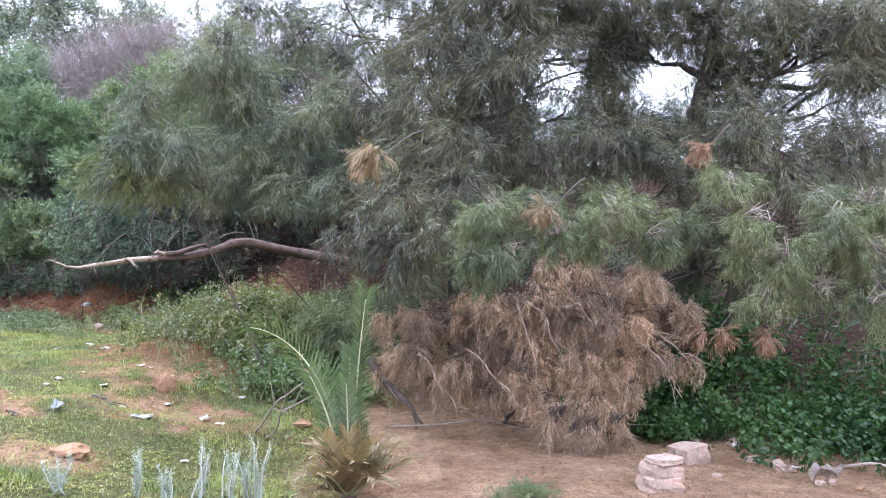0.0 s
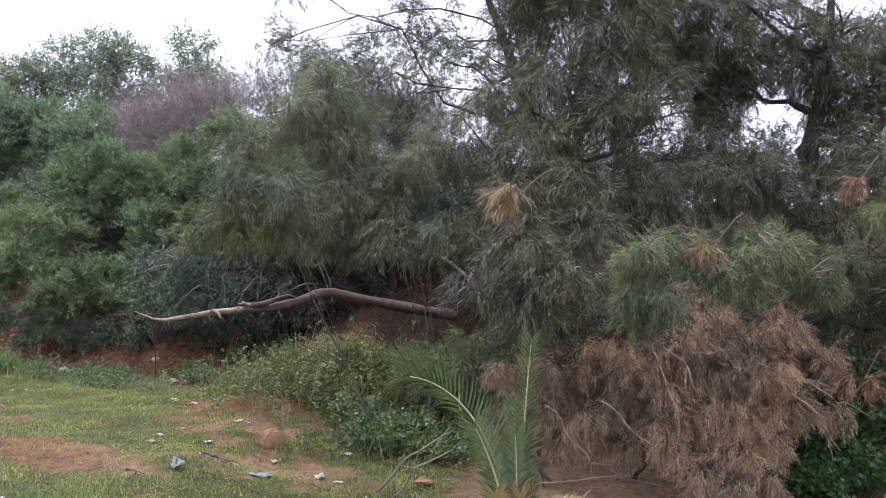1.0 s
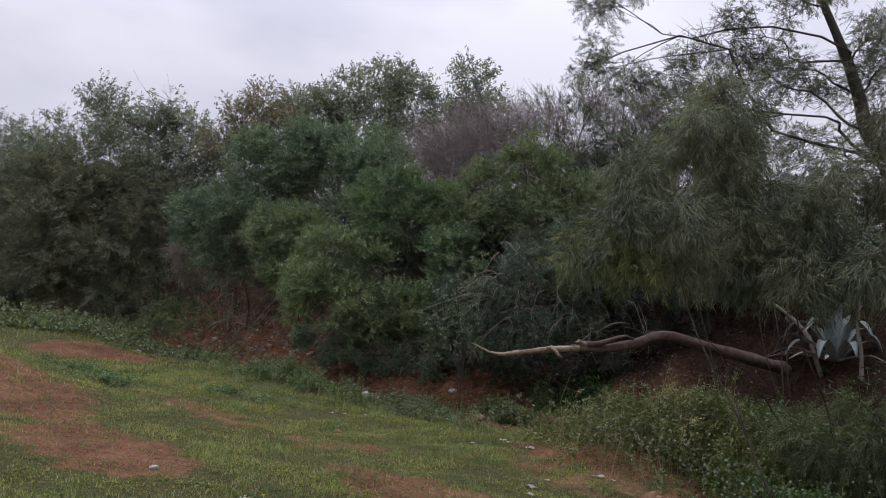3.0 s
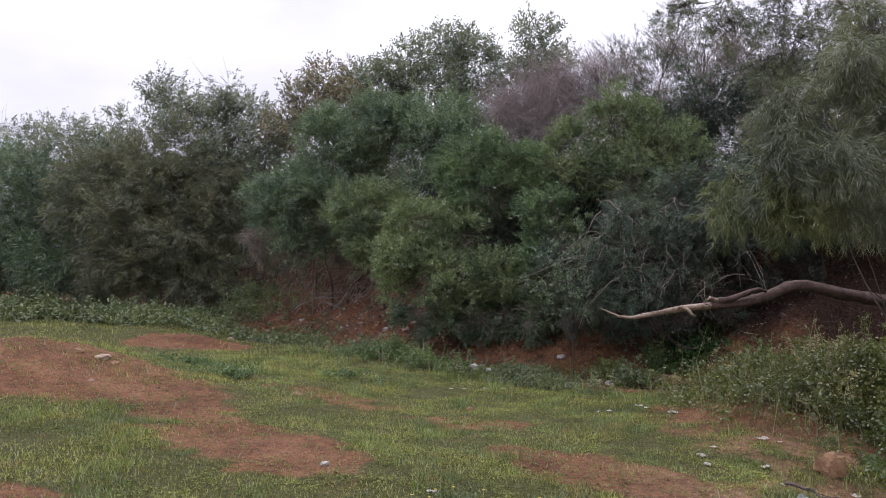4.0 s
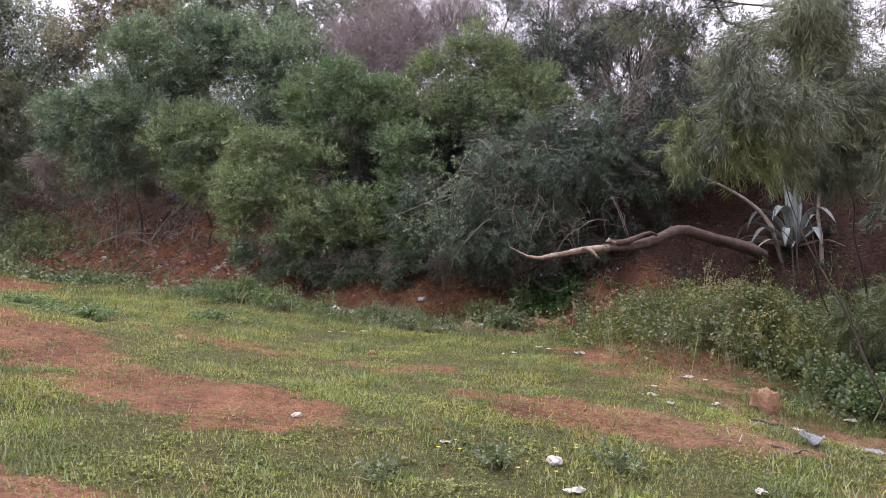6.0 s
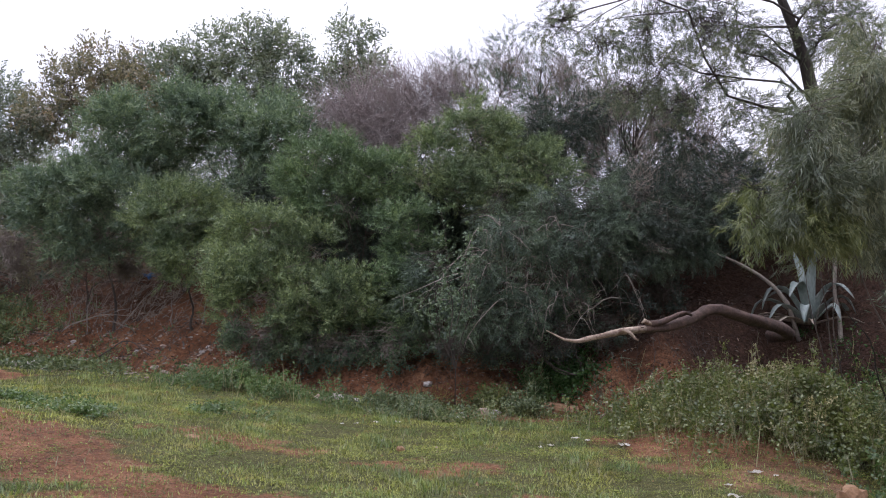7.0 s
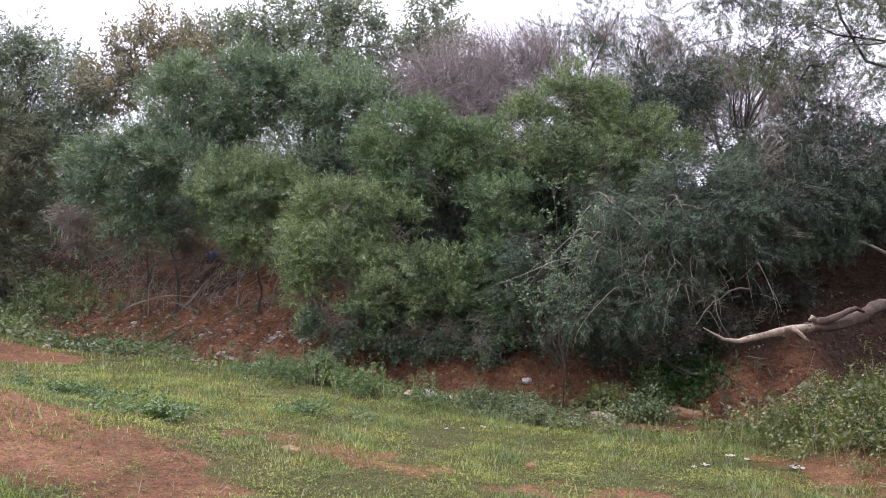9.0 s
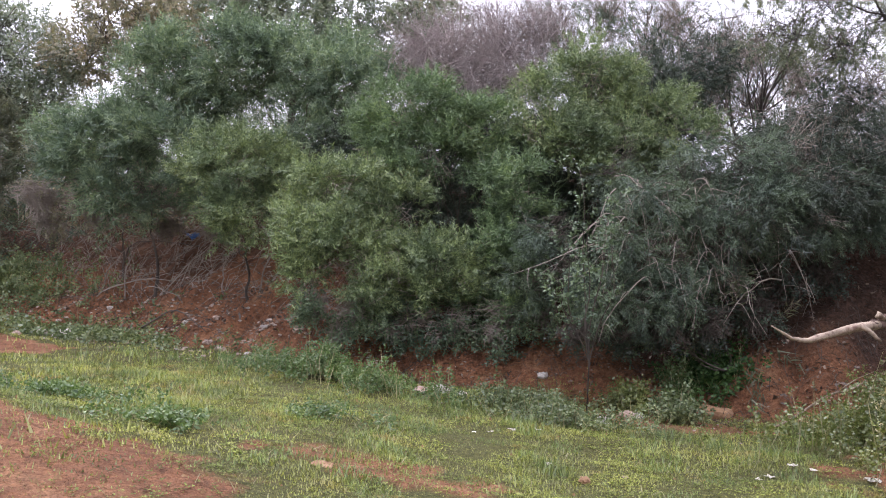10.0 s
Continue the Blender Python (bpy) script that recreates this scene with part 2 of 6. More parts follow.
def tube(path, radii, sides=7, lumps=0.0, gen=None):
    """Vertices and faces of a tapered limb along a path."""
    path = np.asarray(path, float)
    n = len(path)
    radii = np.interp(np.linspace(0, 1, n), np.linspace(0, 1, len(radii)), radii)
    tang = np.gradient(path, axis=0)
    tang /= np.linalg.norm(tang, axis=1)[:, None] + 1e-9
    ref = np.array([0.3, 0.2, 1.0]) if abs(tang[0][2]) < 0.8 else np.array([1.0, 0.1, 0])
    verts, faces = [], []
    gen = gen or rng
    for i in range(n):
        u = np.cross(tang[i], ref)
        u /= np.linalg.norm(u) + 1e-9
        v = np.cross(tang[i], u)
        for k in range(sides):
            a = 2 * math.pi * k / sides
            r = radii[i] * (1 + lumps * gen.normal())
            verts.append(path[i] + r * (u * math.cos(a) + v * math.sin(a)))
    for i in range(n - 1):
        for k in range(sides):
            k2 = (k + 1) % sides
            faces.append((i * sides + k, i * sides + k2, (i + 1) * sides + k2, (i + 1) * sides + k))
    faces.append(tuple(range(sides))[::-1])
    faces.append(tuple((n - 1) * sides + k for k in range(sides)))
    return verts, faces


def joined(pieces):
    verts, faces = [], []
    for v, f in pieces:
        o = len(verts)
        verts += list(v)
        faces += [tuple(i + o for i in q) for q in f]
    return verts, faces


def fine_twigs(starts, ends, width, sag, gen, bent=True):
    """Thin three-sided twigs, bent once or straight, as loose quads."""
    starts, ends = np.asarray(starts), np.asarray(ends)
    n = len(starts)
    mid = (starts + ends) / 2 + gen.normal(0, 0.06, (n, 3)) * np.linalg.norm(ends - starts, axis=1)[:, None]
    mid[:, 2] += sag
    out = []
    d = ends - starts
    d /= np.linalg.norm(d, axis=1)[:, None] + 1e-9
    ref = gen.normal(0, 1, (n, 3))
    u = np.cross(d, ref)
    u /= np.linalg.norm(u, axis=1)[:, None] + 1e-9
    v = np.cross(d, u)
    ang = [0, 2.094, 4.189]
    ring = [u * math.cos(a) + v * math.sin(a) for a in ang]
    w = (np.ones(n) * width)[:, None]
    for a, b, wa, wb in ((starts, mid, w, w * 0.75), (mid, ends, w * 0.75, w * 0.3)) if bent else ((starts, ends, w, w * 0.3),):
        for k in range(3):
            r1, r2 = ring[k], ring[(k + 1) % 3]
            out.append(np.stack([a + r1 * wa, a + r2 * wa, b + r2 * wb, b + r1 * wb], 1))
    return np.concatenate(out).reshape(-1, 3)


def spray_shape(style, gen):
    """One spray of leaves along +x, about one unit long, as loose triangles."""
    blades, length, width, spread, curl = {
        "feather": (34, 0.40, 0.026, 0.6, 0.5),     # long thin hanging needles
        "acacia": (38, 0.34, 0.034, 0.8, 0.3),      # fine dense sprays
        "plume": (34, 0.30, 0.048, 0.9, 0.1),      # short leaflets all along an upright shoot
        "broad": (16, 0.30, 0.10, 0.9, 0.1),        # narrow true leaves
        "leafy": (14, 0.24, 0.15, 1.1, 0.05),        # small oval leaves
        "weed": (6, 0.34, 0.2, 1.1, 0.1),            # a few broad leaves
        "straw": (26, 0.50, 0.046, 0.4, 0.9),        # dead hanging tassels
    }[style]
    tri = []
    for i in range(blades):
        s = (i + gen.random()) / blades
        base = np.array([s, 0.06 * gen.normal(), -0.22 * curl * s * s + 0.05 * gen.normal()])
        a = gen.random() * 2 * math.pi
        side = np.array([0, math.cos(a), math.sin(a)])
        d = np.array([1.0, 0, -curl * s]) * (1 - spread * 0.5) + side * spread * (0.5 + 0.5 * gen.random())
        d /= np.linalg.norm(d)
        ln = length * (0.6 + 0.7 * gen.random()) * (1.05 - 0.4 * s)
        w = np.cross(d, gen.normal(0, 1, 3))
        w *= width / (np.linalg.norm(w) + 1e-9)
        tipp = base + d * ln
        if style in ("broad", "leafy", "weed"):
            mid = base + d * ln * 0.5
            tri += [base, mid + w * 0.5, tipp, base, tipp, mid - w * 0.5]
        else:
            tri += [base - w * 0.5, base + w * 0.5, tipp]
    return np.array(tri)


SHAPES = {}
for _s in ("feather", "acacia", "plume", "broad", "leafy", "weed", "straw"):
    SHAPES[_s] = [spray_shape(_s, np.random.default_rng(100 + 7 * _k)) for _k in range(5)]


def place_sprays(style, pos, axis, size, gen):
    """Loose triangles of many sprays: where, which way, how long."""
    out = []
    n = len(pos)
    axis = axis / (np.linalg.norm(axis, axis=1)[:, None] + 1e-9)
    which = gen.integers(0, 5, n)
    up = np.tile(np.array([0, 0, 1.0]), (n, 1)) + gen.normal(0, 0.35, (n, 3))
    y = np.cross(up, axis)
    y /= np.linalg.norm(y, axis=1)[:, None] + 1e-9
    z = np.cross(axis, y)
    for k in range(5):
        m = which == k
        if not m.any():
            continue
        s = SHAPES[style][k]
        r = np.stack([axis[m], y[m], z[m]], 2)
        v = np.einsum("nij,kj->nki", r, s) * size[m][:, None, None] + pos[m][:, None, :]
        out.append(v.reshape(-1, 3))
    return np.concatenate(out)


def clump_points(c, r, n, gen, flat=0.85, shell=0.55, puffs=7, dome=0.0):
    """Points in the puffs that make up a leafy mass, most of them near their skins, and their ways outwards."""
    pd = gen.normal(0, 1, (puffs, 3))
    pd /= np.linalg.norm(pd, axis=1)[:, None]
    mids = pd * (r * (0.5 + 0.42 * gen.random(puffs)))[:, None] if puffs > 1 else np.zeros((1, 3))
    sizes = r * (0.27 + 0.22 * gen.random(puffs)) * (7 / puffs) ** 0.22 if puffs > 1 else np.array([r])
    w = gen.choice(puffs, n, p=sizes ** 2 / np.sum(sizes ** 2))
    d = gen.normal(0, 1, (n, 3))
    d /= np.linalg.norm(d, axis=1)[:, None]
    low = (d[:, 2] < -0.15) & (gen.random(n) < dome)
    d[low, 2] *= -1
    rad = sizes[w] * (shell + (1 - shell) * gen.random(n) ** 0.7) * (0.8 + 0.35 * gen.random(n))
    rad = rad * np.where(gen.random(n) < 0.1, 1.15 + 0.5 * gen.random(n), 1.0)
    p = mids[w] + d * rad[:, None]
    p[:, 2] *= flat
    out = p / (np.linalg.norm(p, axis=1)[:, None] + 1e-6) * 0.5 + d * 0.7
    return np.array(c) + p, out


def tree(name, base, clumps, style, leaf, label, category="tree", density=1.0, size=0.5, droop=0.5, trunk=0.1, fork=None,
         bark=None, twigs=6, twig_width=0.006, twig_mat=None, crown_label="", shell=0.55, seed=1, limbs=8, group="", reach=1.12, leaves=True, jumble=0.35, swell=1.12, puffs=7, peak=None, sag=1.0, forks=2, radial=0.0, limb=1.0, dome=0.0):
    """A tree or shrub: trunk, limbs to its clumps, fine twigs and a crown of sprays."""
    gen = np.random.default_rng(seed)
    base = np.array(base, float)
    ob = thing(name, base, label, category, group)
    bark = bark or BARK
    cl = [(np.array(c[:3]), c[3]) for c in clumps]
    mean = np.mean([c for c, _ in cl], 0)
    if fork is None:
        fork = base + (mean - base) * np.array([0.35, 0.35, 0.45])
    fork = np.array(fork, float)
    path = np.concatenate([bend(base - np.array([0, 0, 0.15]), fork, 0, 0.05, 8, gen), bend(fork, peak if peak is not None else fork * 0.5 + mean * 0.5, 0, 0.06, 7, gen)[1:]])
    v, f = tube(path - base, [trunk * 1.35, trunk * 1.0, trunk * 0.75, trunk * 0.5, trunk * 0.22], 9, 0.05, gen)
    link_faces("trunk", v, f, bark, ob)
    order = sorted(cl, key=lambda q: -q[1])[:limbs]
    for c, r in order:
        gap = np.linalg.norm(path - c, axis=1) + 1.5 * np.maximum(0, path[:, 2] - c[2] + 0.35 * np.linalg.norm(path[:, :2] - c[:2], axis=1))
        gap[:3] += 5
        j = int(np.argmin(gap))
        start = path[j]
        thick = limb * trunk * np.interp(j, [0, 7, 13], [0.6, 0.42, 0.2])
        way = bend(start, c, 0.1 * np.linalg.norm(c - start) * gen.normal(0.3, 0.8) * sag, 0.07 * np.linalg.norm(c - start), 10, gen)
        v, f = tube(way - base, [thick, thick * 0.55, thick * 0.18], 5, 0.04, gen)
        link_faces("limb", v, f, bark, ob)
        for _ in range(forks):
            q = way[4 + gen.integers(0, 4)]
            e = c + gen.normal(0, r * 0.6, 3)
            v, f = tube(bend(q, e, 0.05, 0.06, 6, gen) - base, [thick * 0.4, thick * 0.1], 4, 0.04, gen)
            link_faces("branch", v, f, bark, ob)
    tris, ts, te = [], [], []
    for c, r in cl:
        r = r * swell
        n = max(6, int(density * 400 * (r / size * 0.5) ** 2))
        p, d = clump_points(c, r, n, gen, shell=shell, puffs=puffs, dome=dome)
        ax = d * (1 - droop * 0.5) + np.array([0, 0, -1.0]) * droop + gen.normal(0, jumble, (n, 3))
        sz = size * (0.7 + 0.6 * gen.random(n))
        tris.append(place_sprays(style, p - base, ax, sz, gen))
        k = int(twigs * max(3, n / 50))
        e, d2 = clump_points(c, r * reach, k, gen, shell=0.7, puffs=puffs)
        ts.append((np.tile(c - np.array([0, 0, r * radial]), (k, 1)) + gen.normal(0, r * 0.3, (k, 3)) if radial else np.tile(c, (k, 1)) + gen.normal(0, r * 0.3, (k, 3))) - base)
        te.append(e - base)
    if twigs:
        link_mesh("brushwood", fine_twigs(np.concatenate(ts), np.concatenate(te), twig_width, 0.06, gen, not leaves or twigs > 40), 4, twig_mat or bark, ob)["kind"] = "stuff"
    if leaves:
        link_mesh("crown", np.concatenate(tris), 3, leaf, ob, crown_label)
    return ob

# ---- ground: one sheet, with the worn flat, the red bank and the level above it ----
FOOT_X = [-200, -40, -26, -18, -12, -6, -2, 0, 2, 4, 6, 10, 200]
FOOT_Y = [60, 35, 29.6, 24.4, 20.3, 18.0, 16.9, 15.8, 13.4, 11.0, 9.8, 8.5, -20]
TOP_Y = [80, 46, 38, 32, 27.0, 24.2, 23.2, 22.5, 21.2, 19.5, 18.5, 17.5, 0]


def wave(x, y, seed, size):
    g = np.random.default_rng(seed)
    out = np.zeros_like(x)
    for k in range(6):
        a, p, q = g.random() * 6.28, g.random() * 6.28, size * (0.6 + 1.6 * g.random())
        out += np.sin((x * math.cos(a) + y * math.sin(a)) * 6.28 / q + p)
    return out / 3.5


def height(x, y):
    x, y = np.asarray(x, float), np.asarray(y, float)
    z = -0.2 + 0.30 * sm(-7.5, -12, x) - 0.12 * sm(-15, -17.5, x) * sm(17, 22, y) + 0.5 * sm(-17.5, -21.5, x) * sm(18, 23, y)
    z = z + 0.74 * np.exp(-((x + 14.9) / 2.5) ** 2 - ((y - 11.5) / 2.3) ** 2)
    z = z + 0.22 * np.exp(-((x + 18.6) / 2.2) ** 2 - ((y - 21.6) / 1.1) ** 2)
    z = z + 0.14 * np.exp(-((x + 7.9) / 1.6) ** 2 - ((y - 9.6) / 2.6) ** 2)
    z = z - 0.45 * sm(-4.5, -1.5, x) * sm(3, 8, y) - 0.12 * sm(1, 4, x) * sm(6, 10, y)
    z = z - 0.22 * np.exp(-((x + 3.5) / 0.9) ** 2 - ((y - 10.6) / 0.8) ** 2)
    z = z + 0.2 * (1 - sm(1.5, 8, y))
    z = z + 0.8 * np.exp(-((x + 2.6) / 1.9) ** 2 - ((y - 14.9) / 1.7) ** 2)
    foot = np.interp(x, FOOT_X, FOOT_Y) + 0.35 * wave(x, x * 0, 3, 3.0)
    top = np.interp(x, FOOT_X, TOP_Y)
    s = (y - foot) / (top - foot)
    h = 4.7 * np.clip(s, 0, 1) ** 1.22 * (1 - 0.06 * sm(0.75, 1.0, s)) + 0.16 * sm(0, 0.08, s) * (1 - sm(0.1, 0.4, s))
    z = z + h + sm(0, 0.1, s) * (0.15 * wave(x, y, 5, 1.6) + 0.1 * wave(x, y, 8, 0.7))
    near = (np.abs(x) < 60) & (np.abs(y) < 60)
    z = z + np.where(near, 0.035 * wave(x, y, 11, 2.2) + 0.018 * wave(x, y, 12, 0.7), 0)
    return z


def bare(x, y):
    """1 where the red earth lies bare, 0 where turf grows."""
    wob = 0.3 * wave(x, y, 21, 2.6) + 0.3 * wave(x, y, 22, 0.9)
    out = np.full_like(x, -1.0)
    for cx, cy, rx, ry, turn, most in ((-14.0, 10.7, 3.3, 1.5, 8, 1.0), (-9.5, 9.2, 1.7, 0.85, -28, 0.75), (-11.2, 10.2, 1.5, 0.7, -20, 0.5), (-18.5, 20.7, 2.2, 1.1, 0, 1.0),
                                       (-7.8, 11.9, 1.1, 0.7, 20, 0.3), (-5.7, 9.6, 1.8, 0.7, -30, 0.65), (-10.1, 12.5, 1.3, 0.6, -15, 0.35), (-9.7, 6.4, 1.5, 0.5, -10, 0.9),
                                       (-4.5, 13.0, 1.4, 1.9, 20, 0.35), (-3.4, 10.2, 1.3, 1.0, 0, 0.3), (-16.5, 8.2, 3.2, 1.4, -20, 0.9), (-12.9, 7.0, 1.5, 0.7, -10, 0.8),
                                       (-6.9, 17.3, 1.9, 0.9, -25, 0.9), (-3.6, 7.4, 0.9, 0.5, 0, 0.4)):
        a = radians(turn)
        u, v = (x - cx) * math.cos(a) + (y - cy) * math.sin(a), -(x - cx) * math.sin(a) + (y - cy) * math.cos(a)
        out = np.maximum(out, most * (1.0 - ((u / rx) ** 2 + (v / ry) ** 2)))
    out = np.maximum(out, (x + 1.5 + 0.5 * wave(x, y, 24, 3.0) - 3.0 * (1 - sm(-6, 2, y))) * 0.8)
    return sm(-0.12, 0.42, out + 0.3 * wob + 0.22 * wave(x, y, 23, 0.45) + 0.12 * wave(x, y, 25, 0.2))


def axis_steps(lo, fine_lo, fine_hi, hi, step):
    a = list(np.arange(fine_lo, fine_hi, step))
    d, v = step, fine_hi
    while v < hi:
        a.append(v)
        d *= 1.22
        v += d
    a.append(hi)
    d, v, left = step, fine_lo - step, []
    while v > lo:
        left.append(v)
        d *= 1.22
        v -= d
    left.append(lo)
    return np.array(left[::-1] + a)


gx, gy = axis_steps(-900, -24, 8, 900, 0.19), axis_steps(-900, 3, 27, 900, 0.19)
GX, GY = np.meshgrid(gx, gy)
GZ = height(GX, GY)
nx, ny = len(gx), len(gy)
g_verts = np.stack([GX, GY, GZ], 2).reshape(-1, 3)
idx = np.arange(nx * ny).reshape(ny, nx)
g_faces = np.stack([idx[:-1, :-1], idx[:-1, 1:], idx[1:, 1:], idx[1:, :-1]], 2).reshape(-1, 4)
g_me = bpy.data.meshes.new("ground")
g_me.from_pydata(g_verts.tolist(), [], g_faces.tolist())
g_me.polygons.foreach_set("use_smooth", [True] * len(g_me.polygons))
g_att = g_me.color_attributes.new("turf", "FLOAT_COLOR", "POINT")
_x, _y = g_verts[:, 0], g_verts[:, 1]
_foot = np.interp(_x, FOOT_X, FOOT_Y)
# blue: leaf litter with painted shade, on the bank under shrubs and the hump
_cover = np.stack([(1 - bare(_x, _y)) * (1 - sm(-0.6, 0.4, _y - _foot)), np.maximum(sm(-2.2, -0.4, _x + 0.5 * wave(_x, _y, 24, 3.0)) * (1 - sm(-0.8, 0.2, _y - _foot)), 0.75 * bare(_x, _y) * sm(-6.5, -4.0, _x) * (1 - sm(11.5, 13.5, _y))),
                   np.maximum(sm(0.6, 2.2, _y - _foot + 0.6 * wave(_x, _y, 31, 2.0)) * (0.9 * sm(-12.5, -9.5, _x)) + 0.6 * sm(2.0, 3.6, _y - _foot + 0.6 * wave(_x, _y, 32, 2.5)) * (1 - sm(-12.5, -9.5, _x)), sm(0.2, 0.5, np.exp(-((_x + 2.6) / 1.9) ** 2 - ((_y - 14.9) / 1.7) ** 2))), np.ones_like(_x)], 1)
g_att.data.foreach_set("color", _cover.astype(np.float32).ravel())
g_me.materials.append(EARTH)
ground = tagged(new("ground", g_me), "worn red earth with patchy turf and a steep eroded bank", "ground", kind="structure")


def on_ground(x, y, lift=0.0):
    return (x, y, float(height(np.array([x]), np.array([y]))[0]) + lift)


def grass_blades(name, label, n, box, keep, tall, wide, material, seed):
    gen = np.random.default_rng(seed)
    x, y = gen.uniform(box[0], box[1], n), gen.uniform(box[2], box[3], n)
    m = gen.random(n) < keep(x, y)
    x, y = x[m], y[m]
    k = len(x)
    z = height(x, y) - 0.005
    h = tall * (0.4 + 0.85 * gen.random(k) ** 1.5) * (0.75 + 0.5 * np.clip(wave(x, y, 41, 1.8), -1, 1))
    a, lean = gen.random(k) * 6.283, 0.25 + 0.65 * gen.random(k)
    dx, dy = np.cos(a), np.sin(a)
    b = np.stack([x, y, z], 1)
    side = np.stack([-dy, dx, np.zeros(k)], 1) * (wide * (0.6 + 0.7 * gen.random(k)))[:, None]
    tip = b + np.stack([dx * h * lean, dy * h * lean, h], 1)
    tri = np.stack([b - side, b + side, tip], 1)
    return tagged(link_mesh(name, tri, 3, material), label, "grass", kind="stuff")


def low_herbs(name, label, n, box, keep, size, material, seed):
    """Small leaves lying close to the soil, in threes."""
    gen = np.random.default_rng(seed)
    x, y = gen.uniform(box[0], box[1], n), gen.uniform(box[2], box[3], n)
    m = gen.random(n) < keep(x, y)
    x, y = x[m], y[m]
    k = len(x)
    b = np.stack([x, y, height(x, y) + 0.006 + 0.02 * gen.random(k)], 1)
    out = []
    a0, sz = gen.random(k) * 6.283, size * (0.5 + gen.random(k))
    for j in range(3):
        a = a0 + 2.1 * j + gen.normal(0, 0.3, k)
        d = np.stack([np.cos(a), np.sin(a), 0.15 + 0.4 * gen.random(k)], 1) * sz[:, None]
        w = np.stack([-np.sin(a), np.cos(a), 0.2 * gen.normal(size=k)], 1) * (sz * 0.42)[:, None]
        out.append(np.stack([b, b + d + w, b + d - w], 1))
    return tagged(link_mesh(name, np.concatenate(out).reshape(-1, 3), 3, material), label, "herbs", kind="stuff")


def crumbs(name, label, n, box, keep, small, big, material, seed):
    """Loose clods and grit lying on the soil."""
    gen = np.random.default_rng(seed)
    x, y = gen.uniform(box[0], box[1], n), gen.uniform(box[2], box[3], n)
    m = gen.random(n) < keep(x, y)
    x, y = x[m], y[m]
    k = len(x)
    s = (small + (big - small) * gen.random(k) ** 4)[:, None, None]
    tet = np.array([(1, 0, -0.3), (-0.5, 0.87, -0.3), (-0.5, -0.87, -0.3), (0, 0, 0.7)])
    side = np.array([[0, 1, 3], [1, 2, 3], [2, 0, 3]])
    a = gen.random(k) * 6.283
    c, q = np.cos(a)[:, None], np.sin(a)[:, None]
    v = tet[None] * (1 + 0.35 * gen.normal(size=(k, 4, 1)))
    v = np.stack([v[..., 0] * c - v[..., 1] * q, v[..., 0] * q + v[..., 1] * c, v[..., 2]], 2) * s + np.stack([x, y, height(x, y)], 1)[:, None, :]
    return tagged(link_mesh(name, v[:, side].reshape(-1, 3), 3, material), label, "rubble", kind="stuff")

# ---- trees and shrubs: middles and radii of the leafy masses ----
ACACIA = [
    (-10.4, 20.9, 4.8, 0.66), (-9.7, 20.9, 4.6, 0.66), (-10.9, 20.9, 4.3, 0.55), (-9.2, 20.7, 4.3, 0.59), (-9.9, 20.5, 3.7, 0.63),
    (-8.9, 20.3, 3.6, 0.54), (-8.5, 19.9, 3.2, 0.49), (-10.6, 20.7, 3.7, 0.54), (-11.3, 20.9, 3.9, 0.46), (-8.5, 20.0, 2.6, 0.46),
    (-8.9, 20.0, 2.3, 0.49), (-8.7, 20.0, 1.8, 0.56), (-9.2, 20.0, 1.4, 0.51), (-11.2, 20.6, 1.0, 0.42), (-8.3, 19.6, 1.2, 0.39),
    (-10.2, 20.4, 1.1, 0.47),
]
ACACIA_F = [
    (-12.0, 20.4, 3.3, 0.48), (-12.2, 20.2, 2.5, 0.58), (-11.5, 20.4, 3.2, 0.65), (-10.7, 20.2, 2.7, 0.64), (-11.5, 19.9, 2.0, 0.71),
    (-10.7, 19.8, 1.9, 0.72), (-11.9, 19.8, 1.6, 0.46), (-11.1, 19.7, 1.5, 0.50), (-9.8, 19.7, 1.9, 0.48), (-9.5, 19.7, 1.6, 0.38),
    (-10.3, 19.7, 1.5, 0.40), (-12.3, 19.9, 2.0, 0.36),
]
ACACIA_R = [
    (-7.1, 21.2, 5.5, 0.68), (-8.0, 21.0, 4.8, 0.64), (-6.4, 21.2, 5.1, 0.70), (-7.6, 20.6, 4.2, 0.52), (-5.7, 20.8, 4.5, 0.67),
    (-6.7, 20.6, 4.2, 0.65), (-8.3, 20.4, 4.3, 0.40), (-7.3, 21.4, 6.0, 0.42),
]
GREY = [
    (-5.8, 19.2, 3.6, 0.58), (-5.0, 19.2, 3.8, 0.61), (-4.2, 19.2, 3.6, 0.61), (-6.6, 18.6, 3.1, 0.45), (-5.5, 18.7, 2.9, 0.56),
    (-4.7, 18.8, 3.0, 0.57), (-3.5, 19.4, 3.5, 0.63), (-2.8, 19.6, 3.7, 0.60), (-6.3, 18.3, 2.2, 0.39), (-7.0, 18.2, 2.3, 0.34),
    (-7.3, 18.2, 1.6, 0.38), (-6.7, 18.1, 1.5, 0.43), (-6.2, 18.2, 1.7, 0.38), (-7.8, 18.8, 1.9, 0.39), (-8.3, 19.2, 1.7, 0.35),
    (-5.6, 18.4, 2.3, 0.37), (-3.8, 19.2, 2.8, 0.43), (-2.9, 19.6, 3.0, 0.49), (-8.1, 19.0, 2.5, 0.34), (-6.9, 19.6, 3.6, 0.40),
]
